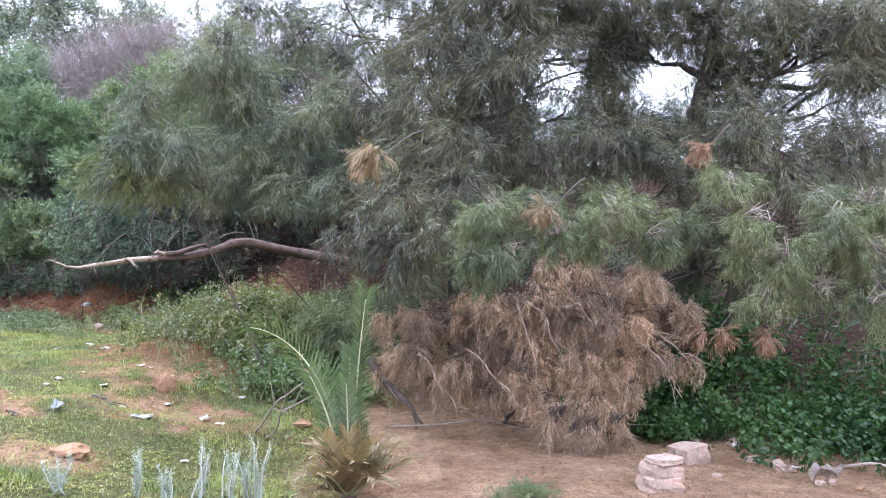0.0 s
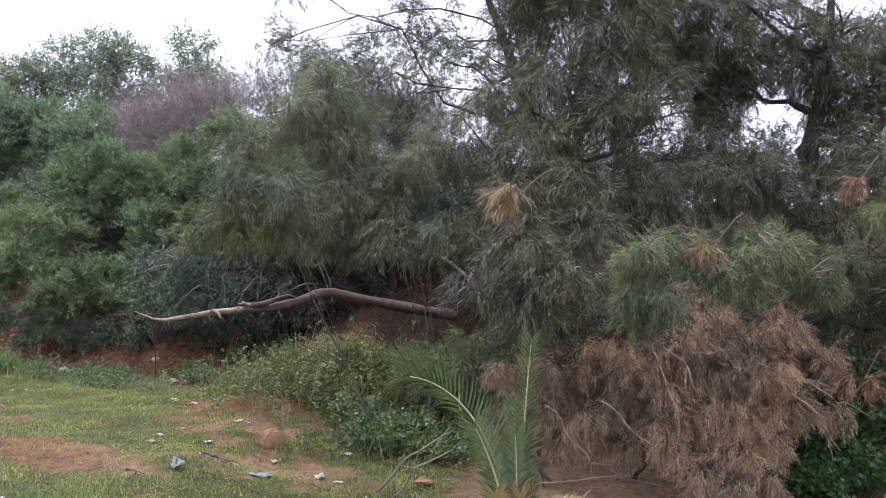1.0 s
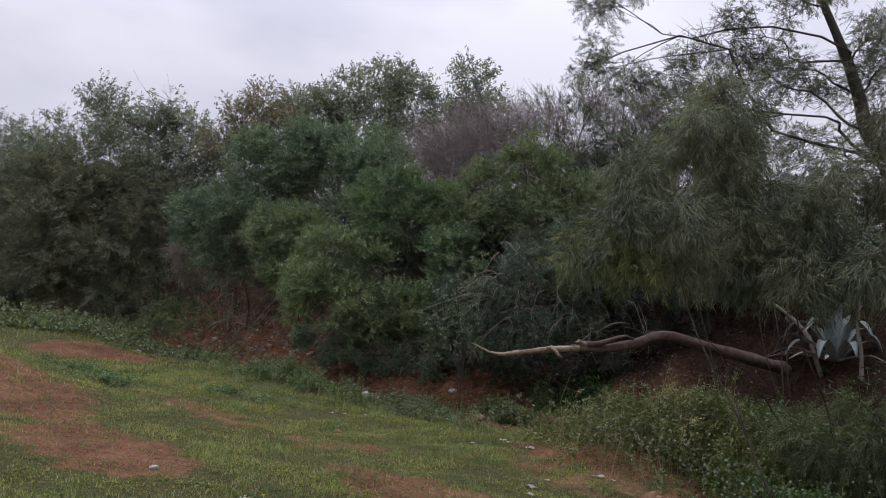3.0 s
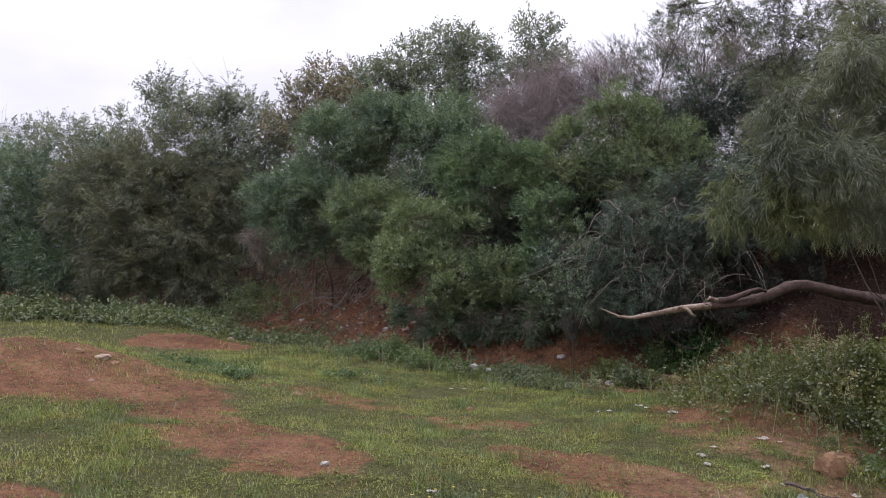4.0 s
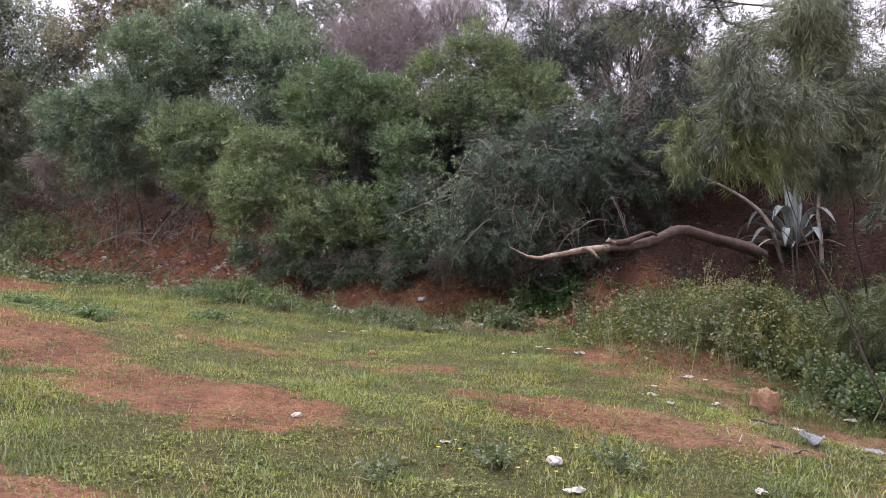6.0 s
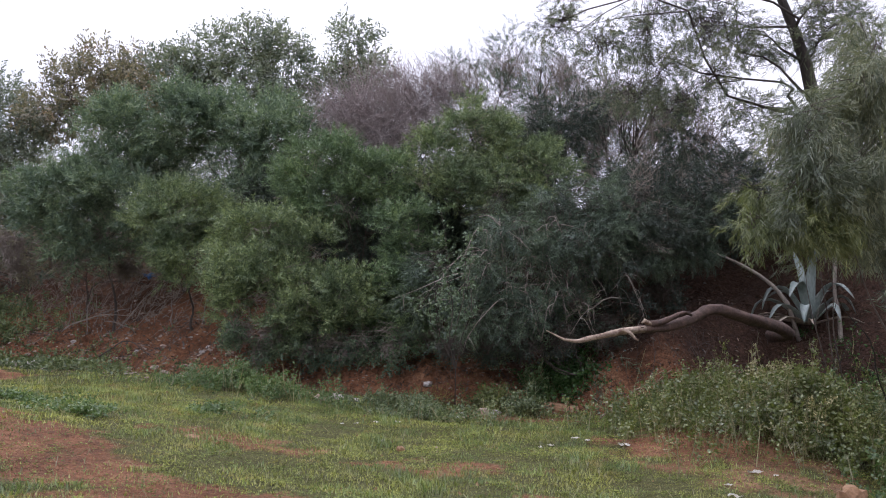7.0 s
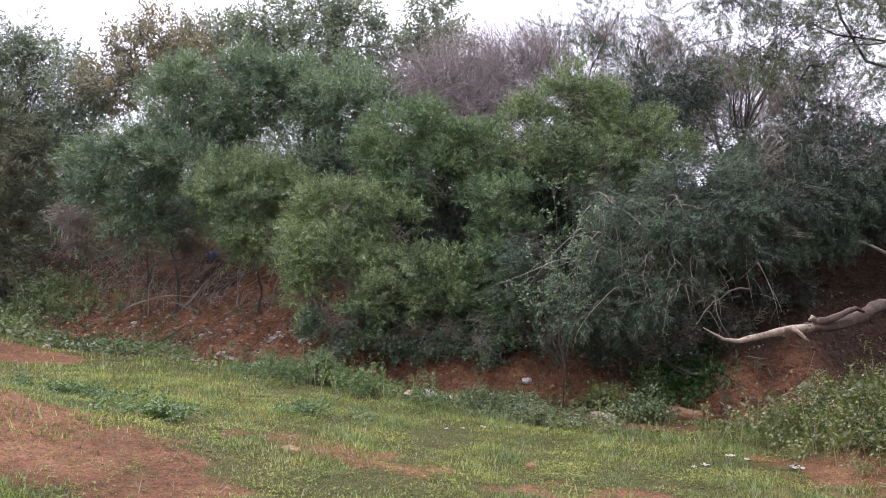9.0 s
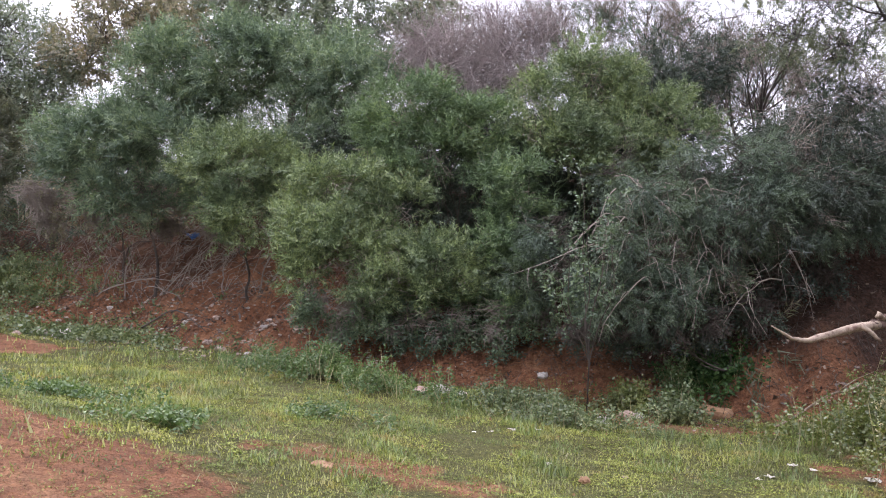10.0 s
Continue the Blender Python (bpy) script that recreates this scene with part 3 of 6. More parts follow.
LOBE = [
    (-13.8, 22.6, 4.2, 0.52), (-14.5, 22.6, 4.1, 0.53), (-14.1, 22.4, 3.6, 0.64), (-13.4, 22.6, 3.8, 0.49), (-14.5, 22.4, 3.0, 0.52),
    (-13.8, 22.3, 2.9, 0.56), (-14.0, 22.2, 2.4, 0.36), (-13.2, 22.6, 3.2, 0.42), (-15.0, 22.8, 3.7, 0.36),
]
DARK = [
    (-16.5, 25.0, 5.8, 1.21), (-17.1, 25.0, 4.6, 1.0), (-15.6, 24.0, 4.0, 0.86), (-17.1, 25.0, 3.5, 0.85), (-18.3, 25.5, 4.4, 1.04),
    (-18.4, 25.2, 3.5, 0.8), (-15.9, 24.4, 5.0, 0.82),
]
DARK2 = [
    (-12.9, 24.5, 6.2, 1.0), (-12.1, 24.0, 5.9, 0.84), (-13.9, 25.0, 6.4, 1.04), (-12.3, 24.0, 4.9, 0.7), (-14.9, 25.0, 6.3, 1.05),
    (-12.7, 23.5, 4.2, 0.68),
]
FARA = [
    (-10.8, 29.0, 10.3, 0.64), (-11.1, 29.0, 9.3, 0.83), (-10.5, 29.0, 8.8, 0.98), (-11.3, 29.0, 8.3, 0.98),
]
FARB = [
    (-14.2, 29.0, 9.9, 0.98), (-13.2, 29.0, 9.9, 0.85), (-15.4, 29.0, 9.6, 0.93), (-14.4, 29.0, 8.7, 1.22), (-16.3, 29.0, 9.1, 0.94),
    (-12.8, 29.0, 9.0, 1.0),
]
FARC = [
    (-19.3, 30.0, 9.7, 0.78), (-17.9, 30.0, 9.5, 0.83), (-20.0, 30.0, 8.8, 1.12), (-18.6, 30.0, 8.4, 1.31), (-16.8, 29.5, 8.4, 1.26),
    (-20.7, 30.0, 8.1, 1.12),
]
FARD = [
    (-24.8, 31.0, 9.8, 0.99), (-27.2, 31.0, 9.9, 1.02), (-26.1, 31.0, 8.8, 1.37), (-23.6, 31.0, 8.7, 1.2), (-22.2, 30.5, 7.5, 1.16),
    (-23.8, 30.5, 7.2, 1.3), (-22.5, 30.5, 6.4, 1.04),
]
FARE = [
    (-36.9, 33.0, 8.9, 1.38), (-34.3, 33.0, 9.0, 1.33), (-32.4, 33.0, 8.4, 1.29), (-30.7, 32.5, 9.1, 1.05), (-35.3, 33.0, 7.3, 2.08),
    (-38.0, 33.0, 7.2, 1.86), (-38.8, 33.0, 8.6, 1.58),
]
OLIVE = [
    (-26.7, 29.0, 6.4, 1.91), (-28.9, 29.0, 5.3, 1.73), (-25.0, 28.5, 5.0, 1.60), (-26.4, 28.0, 3.6, 1.72), (-24.5, 29.5, 6.0, 1.39),
    (-24.0, 28.0, 3.4, 1.33), (-22.8, 29.0, 4.8, 1.22), (-25.8, 27.6, 2.3, 0.90), (-23.9, 27.8, 2.2, 0.78), (-28.5, 28.4, 2.2, 0.96),
    (-25.2, 27.9, 1.8, 0.62), (-23.0, 27.7, 1.7, 0.55),
]
LEFTSHRUB = [
    (-33.2, 31.2, 4.4, 1.94), (-35.3, 31.7, 5.9, 2.04), (-31.5, 30.2, 2.9, 1.59), (-35.7, 31.2, 3.2, 2.02), (-29.3, 29.7, 3.1, 1.51),
    (-39.3, 31.7, 4.6, 2.78), (-31.8, 29.8, 2.2, 1.06), (-34.3, 30.2, 2.2, 1.22), (-36.9, 30.2, 2.4, 1.38),
]
MAUVE = [
    (-9.8, 23.5, 6.6, 1.08), (-8.8, 23.8, 7.1, 0.96), (-10.5, 23.5, 6.7, 0.73), (-9.2, 23.0, 5.9, 0.77), (-8.5, 23.5, 6.2, 0.65),
    (-8.0, 24.0, 7.5, 0.74),
]
THIN = [
    (-7.2, 25.5, 8.2, 0.88), (-6.1, 25.5, 8.7, 0.81), (-5.2, 25.0, 7.8, 0.86), (-6.5, 25.0, 7.2, 0.85), (-4.5, 25.0, 8.4, 0.79),
    (-4.1, 24.5, 6.9, 0.77), (-5.3, 24.5, 6.4, 0.76), (-7.8, 25.0, 6.8, 0.69), (-2.9, 24.4, 6.4, 0.67), (-3.4, 24.4, 7.6, 0.67),
    (-3.7, 24.4, 6.8, 0.58), (-2.1, 24.4, 7.1, 0.68), (-4.0, 24.4, 5.9, 0.55),
]
BIG = [
    (-5.5, 19.5, 7.5, 0.60), (-4.7, 19.5, 7.1, 0.60), (-3.8, 20.0, 7.5, 0.57), (-3.3, 20.0, 6.8, 0.63), (-2.4, 20.0, 7.6, 0.64),
    (-2.7, 20.5, 6.1, 0.58), (-1.4, 20.5, 7.7, 0.67), (-1.1, 21.0, 6.2, 0.68), (-3.8, 20.5, 6.3, 0.57), (0.6, 20.5, 7.8, 0.97),
    (0.6, 20.0, 6.1, 0.80), (-0.8, 20.0, 5.1, 0.64), (-2.0, 20.5, 6.8, 0.52), (-5.6, 21.0, 9.5, 0.65), (-4.8, 20.5, 9.8, 0.57),
    (-3.6, 20.5, 10.3, 0.71), (-2.7, 20.5, 8.7, 0.62), (-1.7, 20.5, 10.3, 0.72), (-1.9, 20.5, 10.5, 0.66), (-1.0, 20.5, 11.1, 0.67),
    (-1.5, 20.5, 9.2, 0.57), (-0.3, 20.5, 9.9, 0.65), (-2.1, 20.5, 8.0, 0.56), (-3.3, 20.5, 8.3, 0.56), (0.3, 20.5, 8.6, 0.64),
    (-0.9, 20.7, 7.3, 0.49),
]
FEATHER = [
    (-4.1, 11.3, 3.5, 0.38), (-3.5, 11.4, 4.0, 0.35), (-3.0, 12.2, 4.0, 0.54), (-3.8, 11.3, 2.9, 0.45), (-3.1, 12.2, 2.9, 0.56),
    (-2.4, 12.4, 3.2, 0.52), (-2.0, 12.0, 2.5, 0.43), (-4.2, 11.2, 2.9, 0.31), (-3.1, 11.8, 4.5, 0.36), (-1.8, 12.4, 3.6, 0.43),
    (-2.6, 12.2, 2.65, 0.36), (-1.3, 11.6, 2.5, 0.4),
]
SPRAY = [
    (0.5, 8.2, 2.0, 0.33), (0.6, 8.0, 1.6, 0.24), (0.3, 8.2, 1.5, 0.25), (1.7, 8.6, 2.1, 0.3), (2.2, 8.6, 1.8, 0.27),
    (2.0, 8.8, 2.1, 0.25), (1.1, 8.2, 1.8, 0.2), (1.0, 8.6, 2.1, 0.26), (1.5, 8.6, 1.8, 0.27), (2.5, 8.8, 1.9, 0.25),
]
SPRAY_R = [
    (2.9, 8.6, 2.4, 0.28), (3.1, 8.2, 2.0, 0.3), (3.3, 8.0, 1.6, 0.29), (3.1, 8.0, 1.2, 0.23), (3.9, 8.2, 2.0, 0.31),
    (4.3, 8.4, 2.2, 0.38), (4.1, 8.2, 1.7, 0.31), (3.8, 8.6, 2.2, 0.29), (3.1, 8.4, 1.6, 0.24), (3.6, 8.0, 1.3, 0.24),
    (4.3, 8.2, 1.2, 0.31),
]
MID = [
    (-0.7, 10.0, 2.3, 0.41), (-0.2, 9.8, 1.8, 0.36), (-1.0, 10.2, 1.9, 0.31), (-0.6, 9.8, 1.6, 0.27), (0.1, 10.2, 2.3, 0.42),
    (0.6, 11.5, 2.9, 0.55), (-0.4, 11.5, 2.9, 0.47), (1.4, 11.5, 3.0, 0.55), (2.3, 11.5, 3.0, 0.60), (3.1, 11.0, 2.6, 0.47),
    (4.2, 11.0, 3.0, 0.56), (5.2, 11.0, 3.0, 0.62), (4.0, 12.0, 2.0, 0.55), (5.0, 11.8, 2.0, 0.60), (4.5, 12.2, 1.5, 0.45),
    (3.4, 12.2, 1.7, 0.45), (5.8, 11.6, 1.7, 0.55),
]
CANOPY = [
    (-0.2, 12.5, 3.9, 0.43), (-1.2, 12.4, 3.7, 0.38), (1.0, 13.0, 4.8, 0.50), (2.2, 13.0, 4.4, 0.59), (2.2, 12.6, 3.6, 0.48),
    (1.2, 12.5, 3.5, 0.39), (0.4, 12.5, 3.4, 0.38), (2.8, 13.2, 5.1, 0.57), (0.7, 13.0, 4.7, 0.44), (2.0, 13.2, 5.5, 0.56),
    (1.7, 13.4, 6.1, 0.47), (-0.5, 13.6, 4.4, 0.41), (0.3, 13.0, 4.0, 0.35), (-0.8, 14.5, 5.2, 0.39),
]
CANOPY_R = [
    (4.0, 13.0, 5.0, 0.57), (4.8, 12.8, 4.7, 0.67), (4.7, 12.5, 3.9, 0.55), (5.5, 12.4, 4.7, 0.71), (5.9, 12.0, 4.1, 0.65),
    (4.4, 12.6, 3.5, 0.36), (6.2, 12.0, 4.9, 0.75), (3.2, 13.2, 5.1, 0.52), (5.9, 11.6, 3.1, 0.53), (2.8, 12.6, 3.5, 0.40),
    (2.8, 13.0, 4.8, 0.55), (3.8, 12.6, 5.2, 0.60), (4.6, 12.6, 5.5, 0.57), (4.5, 12.4, 4.4, 0.41), (3.3, 13.0, 5.9, 0.57),
    (2.7, 13.0, 4.5, 0.35), (5.8, 12.0, 3.3, 0.45), (4.4, 13.0, 5.4, 0.43), (2.8, 12.8, 3.7, 0.31), (3.3, 12.6, 3.4, 0.34),
    (3.8, 12.6, 3.4, 0.31), (4.1, 12.8, 4.5, 0.28), (2.3, 13.0, 5.6, 0.51), (2.6, 12.6, 4.0, 0.35), (2.4, 13.0, 4.8, 0.38),
    (3.6, 12.8, 5.9, 0.47), (4.0, 12.2, 3.9, 0.35), (2.2, 12.6, 6.2, 0.55), (2.7, 12.4, 6.2, 0.55), (2.4, 12.4, 5.4, 0.44),
    (1.7, 12.8, 6.5, 0.46), (5.6, 12.6, 5.3, 0.60), (6.4, 12.6, 5.1, 0.65), (5.2, 12.6, 4.9, 0.45), (6.0, 12.4, 4.5, 0.50),
    (6.9, 12.4, 4.4, 0.60), (5.0, 12.9, 5.6, 0.50),
]
DRY = [
    (-0.0, 10.6, 0.8, 0.43), (0.7, 10.4, 0.8, 0.46), (1.4, 10.2, 1.0, 0.49), (2.1, 10.2, 0.8, 0.46), (1.5, 10.4, 1.4, 0.39),
    (2.4, 10.4, 1.2, 0.43), (2.9, 10.6, 0.9, 0.33), (-0.3, 10.6, 0.3, 0.4), (0.3, 10.4, 0.2, 0.39), (1.0, 10.1, 0.3, 0.42),
    (1.7, 10.0, 0.2, 0.42), (2.3, 10.2, 0.3, 0.36), (1.4, 9.6, -0.2, 0.16), (1.8, 9.7, -0.1, 0.18), (1.2, 9.8, -0.1, 0.18),
    (2.2, 9.9, -0.0, 0.18), (1.5, 9.4, -0.4, 0.09), (1.3, 9.5, -0.3, 0.15), (1.7, 9.4, -0.4, 0.12), (2.0, 9.6, -0.3, 0.15),
    (1.0, 9.9, 0.0, 0.18), (2.6, 10.2, 0.4, 0.24), (3.0, 10.4, 0.8, 0.19), (3.0, 10.2, 0.3, 0.14), (-0.6, 10.9, 0.7, 0.27),
    (-0.7, 10.8, 0.1, 0.22), (-0.1, 10.4, -0.1, 0.16), (0.6, 10.2, -0.1, 0.17),
]
TANGLE = [
    (-11.9, 20.0, 1.1, 0.40), (-11.2, 20.0, 1.0, 0.42), (-10.3, 20.0, 0.9, 0.41), (-9.5, 20.0, 0.9, 0.41), (-8.7, 19.6, 1.1, 0.40),
    (-8.1, 19.6, 1.2, 0.40), (-7.3, 18.9, 1.2, 0.37), (-6.5, 18.9, 1.2, 0.39), (-5.8, 18.9, 1.4, 0.40), (-5.3, 18.9, 1.8, 0.38),
    (-11.5, 20.0, 0.7, 0.29), (-10.6, 20.0, 0.7, 0.30), (-9.7, 20.0, 0.7, 0.30), (-8.8, 19.6, 0.7, 0.29), (-6.0, 18.9, 1.1, 0.32),
    (-6.7, 18.9, 0.9, 0.26),
]
NEARR = [
    (-0.3, 11.0, 3.6, 0.35), (0.1, 11.0, 4.3, 0.44), (0.7, 11.0, 4.9, 0.45), (0.5, 11.6, 6.1, 0.57), (-0.1, 12.2, 6.0, 0.42),
    (-0.5, 12.8, 4.6, 0.38), (-0.9, 13.0, 3.8, 0.38), (-0.6, 12.8, 3.2, 0.33), (0.2, 10.6, 3.0, 0.34), (1.1, 11.2, 6.4, 0.56),
    (-0.7, 12.0, 3.6, 0.35), (-0.5, 12.0, 6.8, 0.46), (0.4, 12.0, 7.0, 0.52), (0.9, 11.4, 5.9, 0.48), (-0.4, 12.6, 5.5, 0.34),
    (0.1, 11.8, 6.6, 0.46), (0.6, 11.0, 4.3, 0.37), (1.0, 11.2, 5.6, 0.43), (-0.8, 11.5, 2.4, 0.35), (-0.4, 11.0, 2.1, 0.34),
    (-1.1, 12.0, 2.7, 0.31), (-0.4, 11.0, 2.9, 0.38), (0.5, 12.5, 6.5, 0.60), (1.2, 12.5, 5.6, 0.58), (0.1, 12.4, 5.0, 0.45),
    (-0.2, 12.2, 3.4, 0.42), (1.4, 13.0, 6.6, 0.60), (1.9, 13.0, 5.4, 0.55), (-0.3, 12.6, 7.4, 0.40), (0.9, 10.6, 3.8, 0.42),
    (0.9, 12.4, 4.2, 0.40), (1.3, 11.6, 4.6, 0.40), (-0.8, 13.4, 7.4, 0.56), (-0.2, 13.4, 7.7, 0.62), (0.1, 13.4, 6.7, 0.51),
    (-0.5, 13.4, 6.4, 0.38), (0.6, 13.4, 7.4, 0.57),
]
THIN2 = [
    (-5.7, 24.0, 6.8, 0.66), (-4.8, 24.0, 6.2, 0.6), (-4.3, 24.0, 7.4, 0.68), (-3.9, 23.0, 5.8, 0.57), (-3.5, 23.0, 6.9, 0.59),
    (-3.1, 21.5, 5.9, 0.6), (-2.6, 21.0, 5.1, 0.47), (-2.5, 21.0, 6.6, 0.66), (-3.2, 22.0, 5.0, 0.49), (-2.2, 20.5, 5.7, 0.64),
    (-5.4, 23.0, 5.1, 0.56), (-4.5, 22.5, 5.0, 0.49),
]
DEADTWIG = [
    (-20.5, 27.4, 3.4, 0.60), (-19.0, 27.0, 3.5, 0.60), (-17.6, 26.6, 3.6, 0.55), (-16.4, 26.2, 3.3, 0.50), (-19.6, 27.8, 4.1, 0.70),
    (-17.8, 27.2, 4.1, 0.60),
    (-15.4, 25.8, 2.7, 0.45), (-18.7, 26.7, 2.9, 0.50), (-20.3, 27.2, 2.8, 0.55), (-16.8, 26.4, 2.7, 0.40),
]
YELLOW = [
    (-4.7, 11.3, 2.5, 0.18), (-4.3, 11.3, 2.7, 0.22), (-4.6, 11.4, 2.8, 0.16), (-4.1, 11.2, 2.4, 0.2), (-4.1, 11.3, 2.8, 0.22),
    (-3.8, 11.2, 2.5, 0.19),
]
UNDER = [
    (-3.8, 19.6, 4.2, 0.62), (-2.9, 19.8, 4.1, 0.63), (-2.0, 20.0, 4.1, 0.71), (-3.5, 19.2, 3.5, 0.49), (-2.6, 19.6, 3.5, 0.46),
    (-4.3, 19.0, 3.4, 0.48), (-4.7, 18.6, 2.7, 0.39), (-1.7, 20.0, 3.5, 0.47), (-3.7, 20.5, 4.8, 0.59), (-2.6, 21.0, 5.0, 0.62),
    (-1.5, 21.0, 5.0, 0.63), (-3.9, 18.9, 2.9, 0.36),
]
TANGLE2 = [
    (-6.4, 18.4, 1.0, 0.32), (-5.7, 18.5, 1.1, 0.35), (-4.9, 18.8, 1.3, 0.36), (-4.2, 19.2, 1.7, 0.36), (-3.5, 19.5, 2.0, 0.37),
    (-4.7, 19.3, 2.0, 0.39), (-7.0, 18.4, 1.0, 0.30), (-7.7, 18.4, 0.9, 0.26),
]
HOLLOW = [
    (-7.9, 22.9, 4.1, 0.74), (-6.8, 22.7, 4.0, 0.74), (-7.7, 21.9, 2.9, 0.62), (-8.6, 21.7, 2.8, 0.57), (-9.8, 21.9, 3.3, 0.64),
    (-9.9, 21.1, 2.4, 0.53), (-6.8, 21.5, 2.8, 0.55), (-6.0, 22.5, 3.7, 0.65),
    (-10.3, 23.0, 4.5, 0.75), (-9.2, 23.0, 4.9, 0.75), (-11.6, 23.2, 4.4, 0.75), (-8.2, 22.8, 4.9, 0.7),
]
DARK3 = [
    (-6.8, 22.4, 5.1, 0.62), (-6.3, 22.6, 5.6, 0.62), (-5.5, 22.2, 5.3, 0.61), (-5.0, 22.6, 6.2, 0.59), (-5.8, 22.0, 4.6, 0.57),
    (-7.4, 22.7, 5.0, 0.60), (-6.6, 22.9, 5.6, 0.55),
]
DARK4 = [
    (-0.8, 22.0, 4.1, 0.68), (0.1, 22.2, 4.4, 0.69), (0.9, 22.4, 4.9, 0.7), (-1.6, 21.8, 3.8, 0.59), (1.7, 22.2, 4.8, 0.73),
]

DARK5 = [
    (2.4, 21.5, 4.7, 0.8), (3.6, 21.5, 4.8, 0.8), (4.8, 21.3, 4.9, 0.8), (6.0, 21.0, 4.9, 0.8), (7.2, 20.8, 4.8, 0.8),
    (1.4, 21.4, 4.4, 0.7), (3.0, 21.0, 4.1, 0.7), (5.4, 20.8, 4.2, 0.7),
]

tree("acacia_shrub", on_ground(-9.6, 21.4), ACACIA, "plume", LEAF_ACACIA, "big rounded green acacia shrub on the red bank foot", "shrub", density=0.6, size=0.34, droop=-0.2, trunk=0.05, seed=11, limbs=13, twig_mat=TWIG_GREY, swell=1.1, puffs=6, dome=0.8)
tree("acacia_shrub", on_ground(-10.9, 20.9), ACACIA_F, "plume", LEAF_LIGHT, "bright light-green acacia lobes hanging over the bank foot", "shrub", density=0.72, size=0.34, droop=-0.15, trunk=0.05, seed=45, limbs=7, bark=BARK, twig_mat=TWIG_GREY, swell=1.08, puffs=6, dome=0.75)
tree("acacia_shrub", on_ground(-7.1, 21.9), ACACIA_R, "plume", LEAF_LIGHT, "light green acacia leaning over the bank", "shrub", density=0.6, size=0.34, droop=-0.1, trunk=0.09, seed=12, twig_mat=TWIG_GREY, dome=0.7)
tree("drooping_shrub", on_ground(-5.0, 20.2), GREY, "acacia", LEAF_GREY, "grey-green drooping shrub with bare grey twigs", "shrub", density=0.6, size=0.34, droop=0.55, trunk=0.08, seed=13, limbs=12, twigs=14, twig_mat=BARK, reach=1.35)
_g = np.random.default_rng(95)
_arch = []
for _k in range(60):
    _a = np.array([_g.uniform(-7.2, -4.4), 0.0, _g.uniform(1.7, 3.4)])
    _a[1] = 18.2 + 0.28 * (_a[0] + 7.2) + 0.35 * (_a[2] - 2.2) - 0.15
    _b = _a + np.array([_g.normal(-0.25, 0.55), -0.3 - 0.3 * _g.random(), -0.35 - 0.75 * _g.random()])
    _p = bend(_a, _b, 0.16 + 0.2 * _g.random(), 0.05, 8, _g)
    _r = 0.007 + 0.007 * _g.random()
    _arch.append(tube(_p, [_r, _r * 0.7, _r * 0.3], 4))
    for _j in range(3):
        _q = _p[2 + 2 * _j]
        _arch.append(tube(bend(_q, _q + np.array([_g.normal(0, 0.2), -0.1, -0.12 - 0.25 * _g.random()]), 0.06, 0.02, 5, _g), [_r * 0.6, _r * 0.25], 3))
_v, _f = joined(_arch)
_droop = [o for o in bpy.data.objects if o.name == "drooping_shrub"][0]
link_faces("twigwork", np.array(_v) - np.array(_droop.location), _f, TWIG_GREY, _droop, "pale bare arching twigs")["kind"] = "stuff"
tree("acacia_shrub", on_ground(-13.9, 23.4), LOBE, "plume", LEAF_LIGHT, "light olive-green acacia shrub on the bank", "shrub", density=0.75, size=0.36, droop=-0.15, trunk=0.025, seed=14, twig_mat=TWIG_GREY, dome=0.75, puffs=6)
tree("bank_tree", on_ground(-16.6, 25.4), DARK, "plume", LEAF_DARK, "dense dark green tree on the bank slope", "tree", density=0.64, size=0.5, droop=-0.1, trunk=0.035, seed=15, puffs=7, dome=0.7)
tree("bank_tree", on_ground(-13.4, 25.4), DARK2, "plume", LEAF_DARK, "dark green spreading tree with gaps showing sky", "tree", density=0.64, size=0.5, droop=-0.1, trunk=0.08, seed=16, puffs=7, dome=0.7)
for _i, (_c, _leaf, _x, _y) in enumerate(((FARA, LEAF_FAR, -10.9, 29.2), (FARB, LEAF_FAR, -14.4, 29.4), (FARC, LEAF_BROWNISH, -18.8, 30.4),
                                          (FARD, LEAF_FAR, -24.2, 31.4), (FARE, LEAF_FAR, -34, 33.5))):
    tree("skyline_tree", on_ground(_x, _y), _c, "broad", _leaf, "tall sparse tree with small grey-green leaves on the bank top" if _leaf is LEAF_FAR else "tall sparse tree with brown withered leaves on the bank top",
         "tree", density=0.24 if _c is FARE else 0.48, size=0.5, droop=-0.45, trunk=0.13, seed=20 + _i, twigs=7, twig_width=0.012, group="trees along the bank top", swell=1.02, puffs=15, shell=0.3, forks=4)
tree("olive_shrub", on_ground(-26.5, 31.5), OLIVE, "acacia", LEAF_OLIVE, "wide olive-brown shrub on the far bank", "shrub", density=0.8, size=0.75, droop=0.15, trunk=0.05, seed=30, puffs=11)
BEHIND = [
    (-33.0, 31.5, 6.6, 1.5), (-30.6, 31.2, 6.4, 1.6), (-28.6, 31.2, 6.6, 1.7), (-26.4, 31.2, 6.2, 1.6), (-24.4, 31.2, 6.2, 1.4),
    (-32.2, 31.2, 4.8, 1.8), (-29.4, 31.2, 4.6, 1.8), (-26.9, 31.2, 4.4, 1.8), (-24.6, 31.2, 4.2, 1.6), (-35.2, 31.6, 5.0, 1.7),
]
